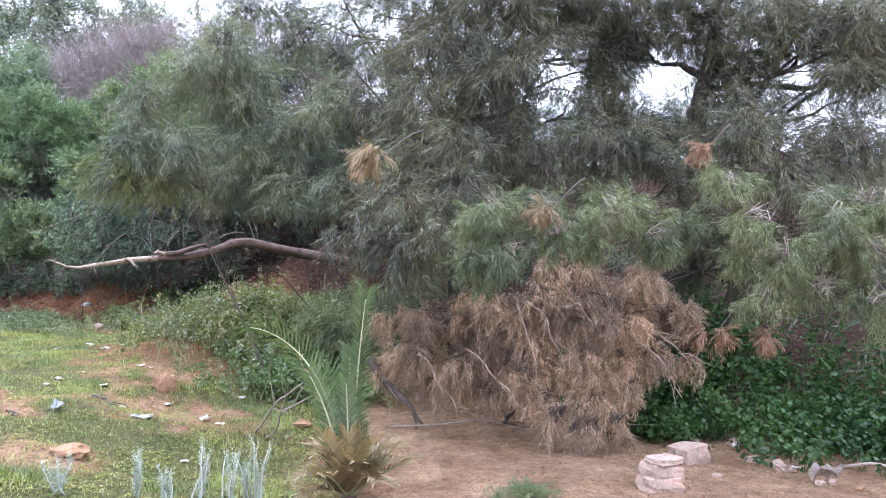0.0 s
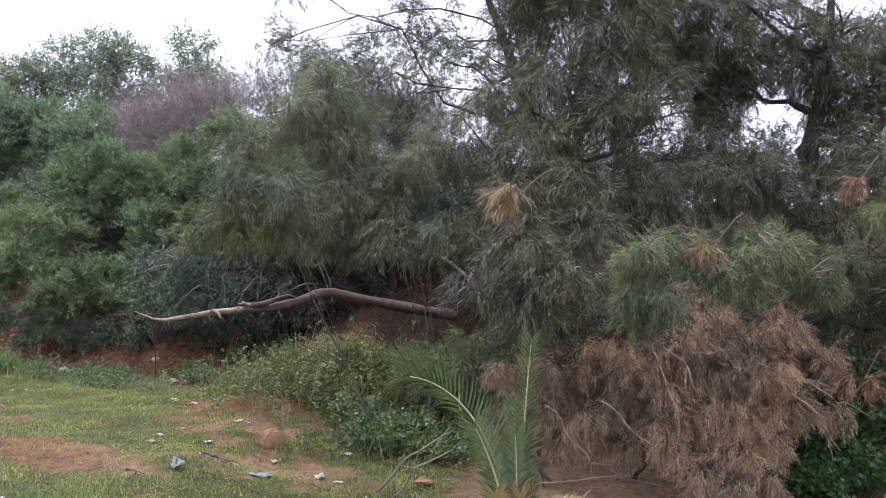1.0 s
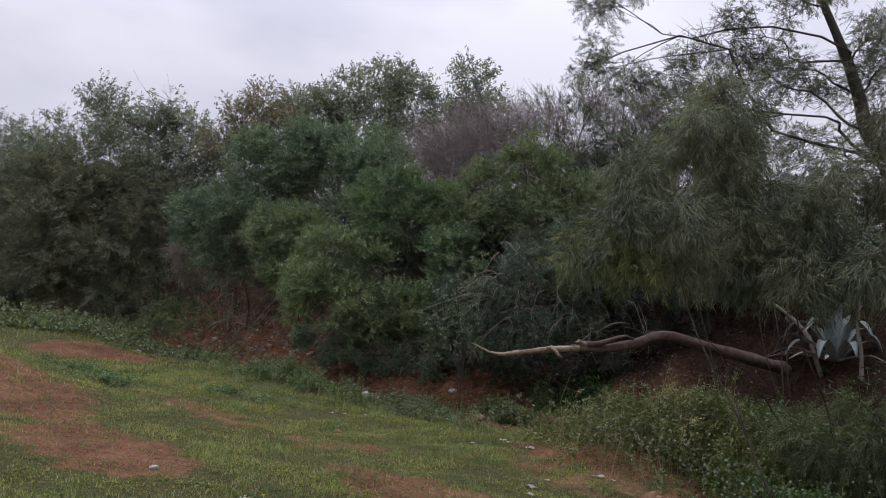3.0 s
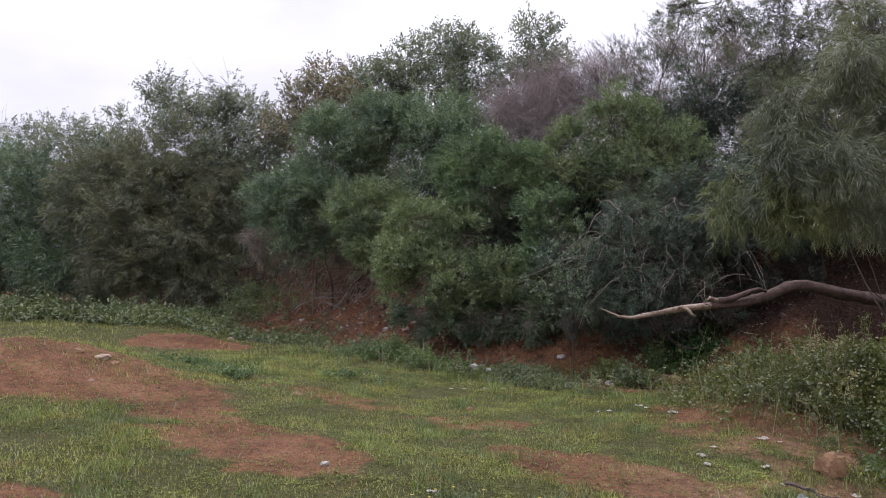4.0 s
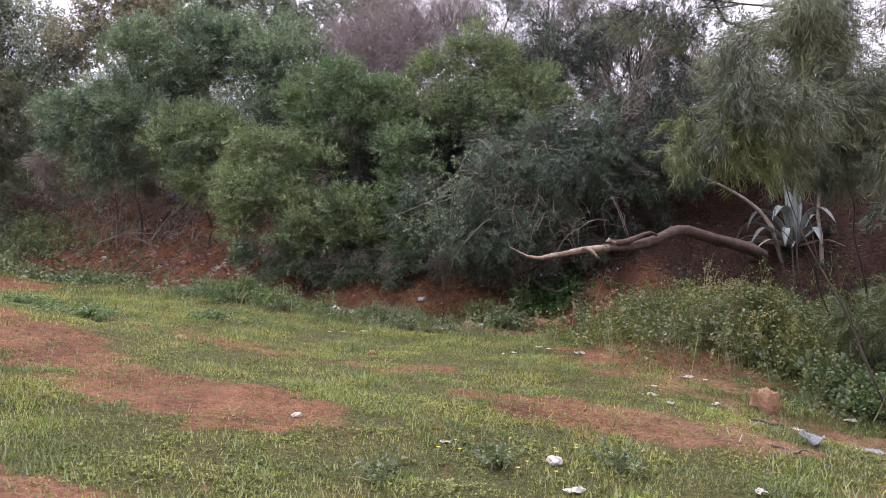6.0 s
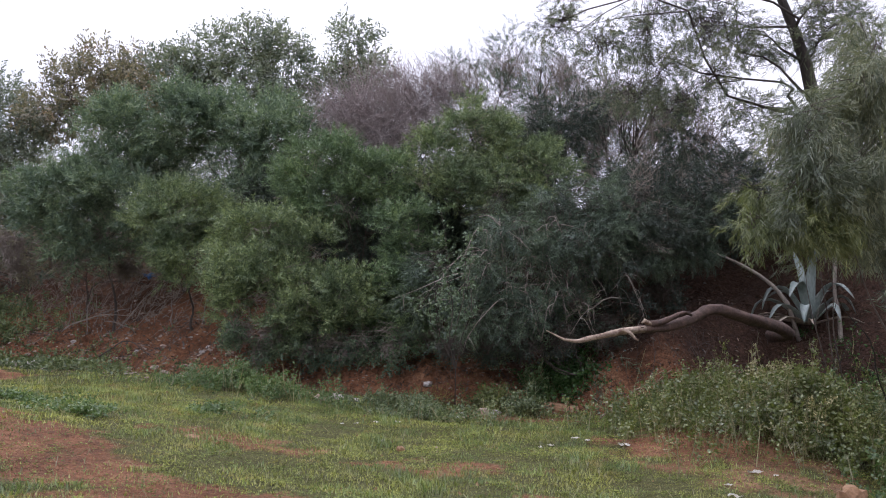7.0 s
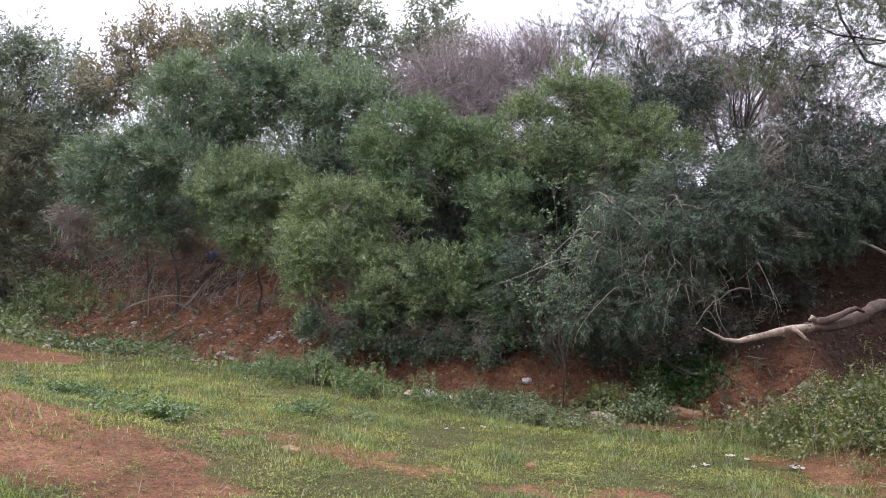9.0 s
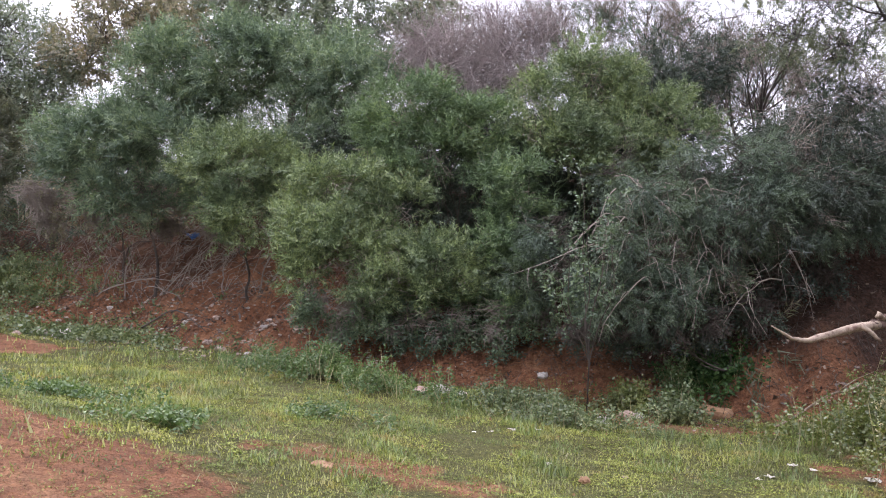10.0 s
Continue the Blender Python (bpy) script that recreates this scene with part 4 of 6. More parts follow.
tree("far_shrub", on_ground(-29.0, 32.4), BEHIND, "acacia", LEAF_GREY, "dense grey-green shrub behind the olive-brown one", "shrub", density=0.5, size=0.95, droop=0.1, trunk=0.05, seed=32, puffs=9)
tree("far_shrub", on_ground(-34.0, 34.0), LEFTSHRUB, "acacia", LEAF_DARK, "dark green shrub at the far end of the bank", "shrub", density=0.58, size=0.95, droop=0.05, trunk=0.06, seed=31, puffs=11)
tree("bare_shrub", on_ground(-9.2, 24.2), MAUVE, "broad", LEAF_BROWNISH, "leafless shrub of fine mauve-grey twigs", "shrub", density=0.25, size=0.4, droop=0, trunk=0.06, seed=32, twigs=110, twig_width=0.0055, twig_mat=TWIG_MAUVE, leaves=False, swell=1.45, puffs=18, radial=0.35)
tree("thin_tree", on_ground(-5.6, 25.2), THIN, "acacia", LEAF_GREY, "thin half-bare tree with fine twigs against the sky", "tree", density=0.1, size=0.32, droop=-0.2, trunk=0.09, limb=0.5, seed=33, twigs=75, twig_width=0.006, twig_mat=TWIG_GREY, swell=1.2, radial=0.7, puffs=10, forks=7, bark=BARK_DARK)
tree("leaning_tree", on_ground(1.9, 20.7), BIG, "plume", LEAF_FEATHER, "tall leaning tree with a dark trunk and feathery foliage", "tree", density=0.2, size=0.27, droop=0.5, trunk=0.2, fork=(0.15, 20.7, 6.4), peak=(-1.1, 20.7, 10.6), bark=BARK_DARK, seed=34, limbs=16, limb=0.45, twigs=26, twig_width=0.007, swell=1.1, forks=2, puffs=10)
tree("feathery_tree", on_ground(-1.2, 14.6), FEATHER, "feather", LEAF_FEATHER, "feathery hanging grey-green tree beside the path", "tree", density=1.12, size=0.35, droop=0.75, trunk=0.018, seed=35, limbs=13, bark=BARK)
tree("yellow_branch", on_ground(-1.6, 14.2), YELLOW, "feather", LEAF_YELLOW, "yellow-green hanging branch at the edge of the feathery tree", "shrub", density=1.0, size=0.3, droop=0.8, trunk=0.012, seed=47, limbs=4, bark=BARK_DARK)
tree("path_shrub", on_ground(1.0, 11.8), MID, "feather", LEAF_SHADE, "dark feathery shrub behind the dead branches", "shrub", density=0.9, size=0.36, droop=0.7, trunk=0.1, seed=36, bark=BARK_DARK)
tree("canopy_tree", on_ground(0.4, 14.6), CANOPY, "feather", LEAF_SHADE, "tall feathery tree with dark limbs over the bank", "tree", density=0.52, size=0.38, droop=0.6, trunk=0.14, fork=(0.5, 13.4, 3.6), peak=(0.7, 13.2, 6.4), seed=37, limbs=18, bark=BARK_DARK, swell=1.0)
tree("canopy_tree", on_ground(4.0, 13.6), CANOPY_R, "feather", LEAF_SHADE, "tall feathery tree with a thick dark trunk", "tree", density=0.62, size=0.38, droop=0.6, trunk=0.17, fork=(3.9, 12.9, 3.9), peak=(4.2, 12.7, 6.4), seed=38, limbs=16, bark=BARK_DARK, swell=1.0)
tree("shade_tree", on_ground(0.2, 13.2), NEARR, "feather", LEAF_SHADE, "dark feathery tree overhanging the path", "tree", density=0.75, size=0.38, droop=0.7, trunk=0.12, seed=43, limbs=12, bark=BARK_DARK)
tree("hanging_branches", on_ground(1.2, 12.9), SPRAY, "feather", LEAF_SPRAY, "bright silvery-green sprays hanging over the dead brush", "shrub", density=2.1, size=0.24, droop=0.7, trunk=0.02, fork=(1.0, 11.6, 2.7), peak=(1.2, 10.4, 2.7), limb=0.6, seed=39, limbs=10, twigs=9, twig_mat=TWIG_GREY, swell=0.7, puffs=5, shell=0.35, jumble=0.28)
tree("hanging_branches", on_ground(4.2, 12.4), SPRAY_R, "feather", LEAF_SPRAY, "silvery green hanging sprays with bare pale twigs", "shrub", density=1.1, size=0.24, droop=0.75, trunk=0.02, fork=(4.0, 11.2, 2.7), peak=(4.0, 10.0, 2.6), limb=0.6, seed=40, limbs=10, twigs=9, twig_mat=TWIG_GREY, swell=0.72, puffs=5, shell=0.35, jumble=0.28)
tree("dead_brush", on_ground(0.8, 11.0), DRY, "feather", LEAF_DEAD, "fallen dead brown branches with dry hanging foliage", "dead brush", density=1.2, size=0.26, droop=1.2, trunk=0.03, seed=41, limbs=14, twigs=16, twig_mat=BARK, reach=1.3, puffs=18, shell=0.2, jumble=0.5, swell=0.98)
tree("dead_thicket", on_ground(-18.2, 27.4), DEADTWIG, "broad", LEAF_BROWNISH, "thicket of dead grey-brown twigs on the bank", "shrub", density=0.1, size=0.3, droop=0.2, trunk=0.03, seed=46, limbs=9, twigs=110, twig_width=0.008, twig_mat=TWIG_GREY, reach=1.3)
tree("twig_tangle", on_ground(-9.0, 20.2), TANGLE, "leafy", LEAF_DARK, "tangle of bare grey twigs and creeper under the shrubs", "shrub", density=0.42, size=0.22, droop=0.3, trunk=0.03, seed=42, limbs=8, twigs=45, twig_width=0.007, twig_mat=TWIG_GREY, reach=1.2)

tree("thin_tree", on_ground(-2.2, 23.6), THIN2, "acacia", LEAF_GREY, "thin twiggy tree with little foliage on the bank top", "tree", density=0.09, size=0.3, droop=0.1, trunk=0.1, seed=44, limbs=12, limb=0.5, twigs=42, twig_width=0.006, twig_mat=TWIG_GREY, radial=0.6, bark=BARK_DARK, puffs=8, forks=7)


def branch_fan(parent, base, rise, spread, stems, r, seed):
    """Bare forking branches that fan out upwards from the foot of a tree, one part for each stem."""
    gen = np.random.default_rng(seed)
    at = np.array(parent.location)
    for k in range(stems):
        pieces = []

        def grow(p, d, ln, rad, depth):
            d = d / np.linalg.norm(d)
            e = p + d * ln
            q = bend(p, e, 0.03 * ln, 0.05 * ln, 6, gen)
            pieces.append(tube(q - at, [rad, rad * 0.6], 4 if depth > 1 else 3))
            if depth:
                for j in range(3 if depth > 1 else 4):
                    grow(q[2 + (j * 2) % 4], d + gen.normal(0, 0.42, 3) + np.array([0, 0, 0.12]), ln * (0.5 + 0.2 * gen.random()), rad * 0.55, depth - 1)
            return e

        way = np.array([spread * (2 * (k + 0.5) / stems - 1) + gen.normal(0, 0.08), gen.normal(0, 0.15), 1.0])
        grow(np.array(base) + np.array([gen.normal(0, 0.12), gen.normal(0, 0.12), 0.0]), way, rise * (0.48 + 0.12 * gen.random()), r * (0.8 + 0.4 * gen.random()), 3)
        v, f = joined(pieces)
        link_faces("branch", v, f, BARK, parent)


_thin = [o for o in bpy.data.objects if o.name.startswith("thin_tree")]
branch_fan(_thin[0], (-5.7, 25.2, 4.6), 4.6, 0.45, 6, 0.032, 96)
branch_fan(_thin[1], (-3.3, 23.4, 4.4), 4.2, 0.5, 6, 0.03, 97)
branch_fan(_thin[1], (-1.9, 22.6, 4.2), 3.6, 0.55, 4, 0.026, 98)

# undergrowth that covers the slope behind
_g = np.random.default_rng(77)
for _k, _x in enumerate(np.arange(-36, 9, 1.9)):
    _f, _t = float(np.interp(_x, FOOT_X, FOOT_Y)), float(np.interp(_x, FOOT_X, TOP_Y))
    _cl = []
    for _s in ((0.8, 1.0) if -5.5 < _x < 1 else (0.66, 0.95) if -20 < _x < -11 else (0.34, 0.6, 0.92)):
        _px, _py = _x + _g.normal(0, 0.5), _f + (_t - _f) * (_s + _g.normal(0, 0.05))
        _cl.append((_px, _py, on_ground(_px, _py)[2] + 0.5 + 0.2 * _g.random(), 0.95 + 0.35 * _g.random()))
    _py = _f + (_t - _f) * (0.85 if -5.5 < _x < 1 or -20 < _x < -11 else 0.62)
    tree("bank_bush", on_ground(_x, _py), _cl, "acacia", (LEAF_DARK, LEAF_OLIVE, LEAF_GREY)[_k % 3], "dark tangled bush growing on the bank slope", "shrub",
         density=0.14, size=0.8, droop=0.4, trunk=0.05, seed=200 + _k, limbs=3, twigs=10, twig_width=0.01, group="bushes on the bank slope")

# bushes between the stems of the trees on the bank top
_g = np.random.default_rng(78)
for _k, _x in enumerate(np.arange(-37, -10, 2.3)):
    _t = float(np.interp(_x, FOOT_X, TOP_Y)) + 2.2
    _base = on_ground(_x, _t)
    _cl = [(_x + _g.normal(0, 0.7), _t + _g.normal(0, 0.5), _base[2] + _h + _g.normal(0, 0.2), 1.15 + 0.3 * _g.random()) for _h in (0.7, 1.6, 2.5, 3.1)]
    tree("top_bush", _base, _cl, "acacia", (LEAF_DARK, LEAF_FAR, LEAF_OLIVE)[_k % 3], "grey-green bush between the tree stems on the bank top", "shrub",
         density=0.16, size=0.75, droop=0.2, trunk=0.05, seed=300 + _k, limbs=4, twigs=8, twig_width=0.01, group="bushes on the bank top")

LEAF_GRASS = leaf_material("short_grass", (0.09, 0.108, 0.026), (0.37, 0.385, 0.112), through_part=0.3, tip=(0.32, 0.26, 0.08))
LEAF_TUFT = leaf_material("green_tuft", (0.09, 0.135, 0.034), (0.27, 0.34, 0.105), through_part=0.3)


def edge_fade(x, y):
    w = 1.2 * wave(x, y, 54, 2.5)
    return sm(4.4, 6.2, y + w) * sm(-38, -32, x + w) if x.min() < -20 else sm(4.4, 6.0, y + w) * sm(-17.2, -14.5, x + w)


def herb_keep(x, y):
    foot = np.interp(x, FOOT_X, FOOT_Y)
    return (1 - 0.65 * bare(x, y)) * edge_fade(x, y) * (1 - sm(-0.3, 0.6, y - foot)) * sm(-0.4, 0.6, wave(x, y, 55, 0.7) + 0.4 * wave(x, y, 56, 2.0))


def soil_keep(x, y):
    foot = np.interp(x, FOOT_X, FOOT_Y)
    return (0.15 + 0.85 * bare(x, y)) * (1 - sm(-0.3, 0.6, y - foot)) * (0.3 + 0.7 * sm(-0.5, 0.6, wave(x, y, 57, 0.8)))


def turf_keep(x, y):
    foot = np.interp(x, FOOT_X, FOOT_Y)
    return (1 - bare(x, y) * 0.8) * edge_fade(x, y) * (1 - sm(-0.5, 0.6, y - foot)) * (0.55 + 0.45 * sm(-0.5, 0.5, wave(x, y, 51, 1.1)))


def tuft_keep(x, y):
    foot = np.interp(x, FOOT_X, FOOT_Y)
    return (1 - bare(x, y)) * edge_fade(x, y) * (1 - sm(-0.3, 0.5, y - foot)) * sm(0.0, 0.6, wave(x, y, 52, 0.6) + 0.5 * wave(x, y, 53, 2.4) + 0.35 * sm(-2.5, -0.5, y - foot))


grass_blades("grass", "short patchy yellow-green grass", 430000, (-17, -0.8, 4.5, 19), turf_keep, 0.05, 0.006, LEAF_GRASS, 61)
grass_blades("grass_far", "sparse green grass along the far bank foot", 110000, (-38, -12, 11, 30), turf_keep, 0.1, 0.012, LEAF_GRASS, 63)
grass_blades("grass_tufts", "taller fresh green grass tufts", 170000, (-17, -1.2, 5.0, 19), tuft_keep, 0.09, 0.006, LEAF_TUFT, 62)


def foot_keep(x, y):
    off = y - np.interp(x, FOOT_X, FOOT_Y)
    return sm(-4.2, -2.2, off) * (1 - sm(-1.0, 0.1, off)) * (1 - bare(x, y)) * sm(-0.1, 0.7, wave(x, y, 59, 0.9) + 0.4 * wave(x, y, 60, 2.6))


grass_blades("tall_grass", "tall fresh green grass along the bank foot", 42000, (-16, -4.5, 12.5, 22), foot_keep, 0.19, 0.006, LEAF_TUFT, 66)
LEAF_HERB = leaf_material("low_herb_leaf", (0.07, 0.09, 0.024), (0.27, 0.3, 0.085), through_part=0.25, tip=(0.19, 0.14, 0.05), gloss=0.015)
CLOD = solid_material("dry_earth_clod", (0.12, 0.06, 0.025), (0.33, 0.2, 0.1), 9.0, 0.95, 0.3, 40.0)
low_herbs("low_herbs", "low clover-like herbs and rosettes in the turf", 160000, (-17, -0.8, 5.0, 19), herb_keep, 0.017, LEAF_HERB, 64)
crumbs("clods", "loose clods and grit on the bare red earth", 17000, (-17, 6, 5.5, 18), soil_keep, 0.006, 0.045, CLOD, 65)
# shrubs under and behind the green ones, their leaves coloured as dark as shade
tree("drooping_shrub", on_ground(-3.0, 20.4), UNDER, "acacia", LEAF_INNER_SHADE, "dark twiggy shrub overhanging the red bank", "shrub", density=0.6, size=0.42, droop=0.6, trunk=0.08, seed=48, limbs=10, twigs=26, twig_mat=TWIG_GREY, reach=1.3, swell=1.1, puffs=9)
tree("twig_tangle", on_ground(-5.2, 18.6), TANGLE2, "leafy", LEAF_INNER_SHADE, "dark tangle of bare twigs hanging over the bank foot", "shrub", density=0.3, size=0.2, droop=0.4, trunk=0.03, seed=49, limbs=8, twigs=90, twig_width=0.007, twig_mat=BARK, reach=1.25)
tree("dark_shrub", on_ground(-8.6, 22.6), HOLLOW, "acacia", LEAF_INNER_SHADE, "inner shrub behind the green acacias, darkened like a shaded hollow", "shrub", density=0.7, size=0.5, droop=0.3, trunk=0.07, seed=50, limbs=8, puffs=7, swell=1.25)
tree("dark_shrub", on_ground(-6.2, 22.8), DARK3, "acacia", LEAF_INNER_SHADE, "dark leafy shrub on the slope behind the drooping one", "shrub", density=0.8, size=0.48, droop=0.3, trunk=0.06, seed=51, limbs=5, puffs=8, swell=1.2)
tree("dark_shrub", on_ground(0.0, 22.6), DARK4, "acacia", LEAF_DARK, "dark low shrub along the bank top", "shrub", density=0.5, size=0.48, droop=0.4, trunk=0.06, seed=52, limbs=5, puffs=8)

HUMP = [
    (-1.4, 13.2, 0.4, 0.38), (-0.9, 12.9, 0.6, 0.4), (-0.4, 12.6, 0.8, 0.42), (-1.8, 13.4, 0.3, 0.33), (-0.5, 12.9, 0.3, 0.4),
    (0.1, 12.6, 0.5, 0.45), (-0.2, 13.2, 1.2, 0.42), (-1.0, 13.8, 0.9, 0.35),
]
tree("low_shrub", on_ground(-0.6, 13.3), HUMP, "feather", LEAF_SPRAY, "low dark feathery shrub on the weedy hump", "shrub", density=0.9, size=0.33, droop=0.5, trunk=0.03, seed=54, limbs=6, bark=BARK_DARK)
tree("dark_shrub", on_ground(4.2, 21.8), DARK5, "acacia", LEAF_INNER_SHADE, "dark shrub closing the view under the tall trees", "shrub", density=0.5, size=0.48, droop=0.3, trunk=0.06, seed=53, limbs=6, puffs=8)

# ---- smaller things ----
DRY_WOOD = solid_material("weathered_pale_wood", (0.23, 0.165, 0.115), (0.45, 0.355, 0.265), 9.0, 0.85, 0.8, 45.0, (1, 1, 1), spots=(0.16, 0.1, 0.075))
RED_BARK = solid_material("reddish_brown_bark", (0.055, 0.033, 0.026), (0.14, 0.088, 0.066), 6.0, 0.9, 0.7, 28.0)
STONE = solid_material("pale_dusty_stone", (0.28, 0.2, 0.15), (0.47, 0.36, 0.285), 5.0, 0.9, 0.6, 30.0, spots=(0.4, 0.24, 0.17))
STONE_WHITE = solid_material("white_limestone", (0.36, 0.33, 0.29), (0.56, 0.52, 0.47), 6.0, 0.9, 0.5, 30.0, spots=(0.42, 0.33, 0.27))
STONE_RED = solid_material("orange_earthy_stone", (0.18, 0.095, 0.045), (0.33, 0.195, 0.105), 5.0, 0.9, 0.6, 28.0)
PAPER = solid_material("dirty_white_litter", (0.55, 0.52, 0.45), (0.82, 0.79, 0.71), 9.0, 0.7, 0.2, 40.0, spots=(0.45, 0.38, 0.3))
RUBBLE = solid_material("dusty_rubble", (0.19, 0.125, 0.09), (0.5, 0.41, 0.34), 3.0, 0.95, 0.3, 30.0)
FILM_BRIGHT = solid_material("bright_blue_plastic_film", (0.04, 0.12, 0.3), (0.1, 0.25, 0.5), 9.0, 0.35, 0.3, 30.0)
FILM_BLUE = solid_material("faded_blue_plastic_film", (0.36, 0.38, 0.38), (0.5, 0.52, 0.52), 9.0, 0.35, 0.3, 30.0)
FILM_GREY = solid_material("grey_plastic_film", (0.33, 0.27, 0.22), (0.5, 0.42, 0.36), 8.0, 0.35, 0.3, 30.0)
AGAVE_LEAF = solid_material("blue_grey_agave_leaf", (0.2, 0.25, 0.225), (0.37, 0.42, 0.385), 4.0, 0.55, 0.1, 25.0, (1, 1, 0.3))
AGAVE_DRY = solid_material("dry_agave_leaf", (0.36, 0.29, 0.22), (0.58, 0.5, 0.41), 6.0, 0.85, 0.3, 30.0)
PALM_GREEN = leaf_material("palm_leaflet", (0.05, 0.085, 0.032), (0.14, 0.19, 0.078), through_part=0.25, gloss=0.05)
PALM_DRY = leaf_material("dry_palm_leaflet", (0.18, 0.135, 0.07), (0.43, 0.34, 0.2), through_part=0.2)
PALM_STALK = solid_material("palm_stalk", (0.3, 0.32, 0.16), (0.46, 0.45, 0.26), 6.0, 0.6, 0.1)
NETTLE = leaf_material("nettle_leaf", (0.022, 0.055, 0.018), (0.075, 0.145, 0.044), through_part=0.3, gloss=0.03)
WEED = leaf_material("weed_leaf", (0.075, 0.1, 0.027), (0.18, 0.205, 0.06), through_part=0.3)
WEED_BLUE = leaf_material("blue_green_weed_leaf", (0.07, 0.1, 0.044), (0.2, 0.245, 0.108), through_part=0.25)
WEED_MID = leaf_material("mid_green_weed_leaf", (0.05, 0.095, 0.03), (0.15, 0.22, 0.075), through_part=0.3)
WEED_STRAW = leaf_material("pale_straw_stem", (0.19, 0.175, 0.085), (0.36, 0.33, 0.18), through_part=0.2)
SILVER_LEAF = leaf_material("silver_woolly_leaf", (0.27, 0.3, 0.24), (0.45, 0.48, 0.4), through_part=0.15)
FLOWER = leaf_material("yellow_petal", (0.6, 0.42, 0.03), (0.8, 0.6, 0.06), through_part=0.2)


def log():
    base = np.array(on_ground(-1.5, 19.0))
    ob = thing("fallen_log", base, "bent fallen trunk with a pale splintered tip above the weeds", "log")
    way = np.array([(-1.5, 19.0, 1.22), (-1.75, 17.6, 1.28), (-2.3, 16.5, 1.38), (-3.05, 15.9, 1.53), (-3.78, 15.55, 1.7), (-4.25, 15.2, 1.45), (-4.75, 14.9, 1.36), (-5.1, 14.6, 1.35)])
    t = np.linspace(0, 7, 29)
    p = np.stack([np.interp(t, range(8), way[:, k]) for k in range(3)], 1)
    for _ in range(2):
        p[1:-1] = (p[:-2] + 2 * p[1:-1] + p[2:]) / 4
    v, f = tube(p - base, [0.12, 0.105, 0.09, 0.08, 0.066, 0.053], 12, 0.12)
    link_faces("trunk", v, f, RED_BARK, ob)
    tip = np.array([(-5.0, 14.66, 1.35), (-5.4, 14.4, 1.31), (-5.83, 14.1, 1.23), (-6.05, 13.95, 1.18), (-6.25, 13.87, 1.2), (-6.5, 13.75, 1.32)])
    t = np.linspace(0, 5, 16)
    p = np.stack([np.interp(t, range(6), tip[:, k]) for k in range(3)], 1)
    v, f = tube(p - base, [0.05, 0.042, 0.032, 0.02, 0.006], 9, 0.08)
    link_faces("splintered_tip", v, f, DRY_WOOD, ob, "pale bark-stripped tip")
    for a, b, r, m, n in (((-4.9, 14.75, 1.42), (-4.2, 15.1, 1.56), 0.05, RED_BARK, "side_branch"),
                          ((-4.9, 14.75, 1.42), (-5.05, 14.6, 1.44), 0.035, DRY_WOOD, "stub"), ((-5.5, 14.3, 1.27), (-5.2, 14.2, 1.2), 0.03, DRY_WOOD, "stub")):
        v, f = tube(bend(a, b, 0.04, 0.03, 8) - base, [r, r * 0.85, r * 0.45], 8, 0.06)
        link_faces(n, v, f, m, ob)


def blade_leaf(length, width, lift, bow, thick=0.012, n=12):
    """A thick pointed leaf along +x that rises and then bends over; a shallow trough in section."""
    verts, faces = [], []
    pos, ang = np.array([0.0, 0.0]), lift
    for i in range(n):
        s = i / (n - 1)
        w = width * (0.6 + 0.7 * s * (1 - s) * 2) * (1 - s ** 6) * 0.5 + 0.002
        th = thick * (1 - 0.7 * s)
        nrm = np.array([-math.sin(ang), math.cos(ang)])
        for yy, d in ((-w, 0.35 * w), (0, -th), (w, 0.35 * w), (w * 0.9, 0.35 * w - th), (0, -2.4 * th), (-w * 0.9, 0.35 * w - th)):
            q = pos + nrm * d
            verts.append((q[0], yy, q[1]))
        pos = pos + np.array([math.cos(ang), math.sin(ang)]) * length / (n - 1)
        ang -= bow * (0.25 + 3.0 * math.exp(-((s - 0.55) / 0.15) ** 2)) / (n - 1)
    for i in range(n - 1):
        for k in range(6):
            k2 = (k + 1) % 6
            faces.append((i * 6 + k, (i + 1) * 6 + k, (i + 1) * 6 + k2, i * 6 + k2))
    faces += [tuple(range(6)), tuple((n - 1) * 6 + k for k in range(5, -1, -1))]
    return verts, faces


def agave(at, spec, label):
    ob = thing("agave", at, label, "agave")
    for turn, lift, length, width, bow, dry in spec:
        v, f = blade_leaf(length, width, radians(lift), radians(bow))
        leaf = link_faces("leaf", v, f, AGAVE_DRY if dry else AGAVE_LEAF, ob, "dry curled leaf" if dry else "")
        leaf.matrix_basis = pose(0, 0, 0.08, 0, 0, turn) @ pose(0.05, 0, 0)
    return ob


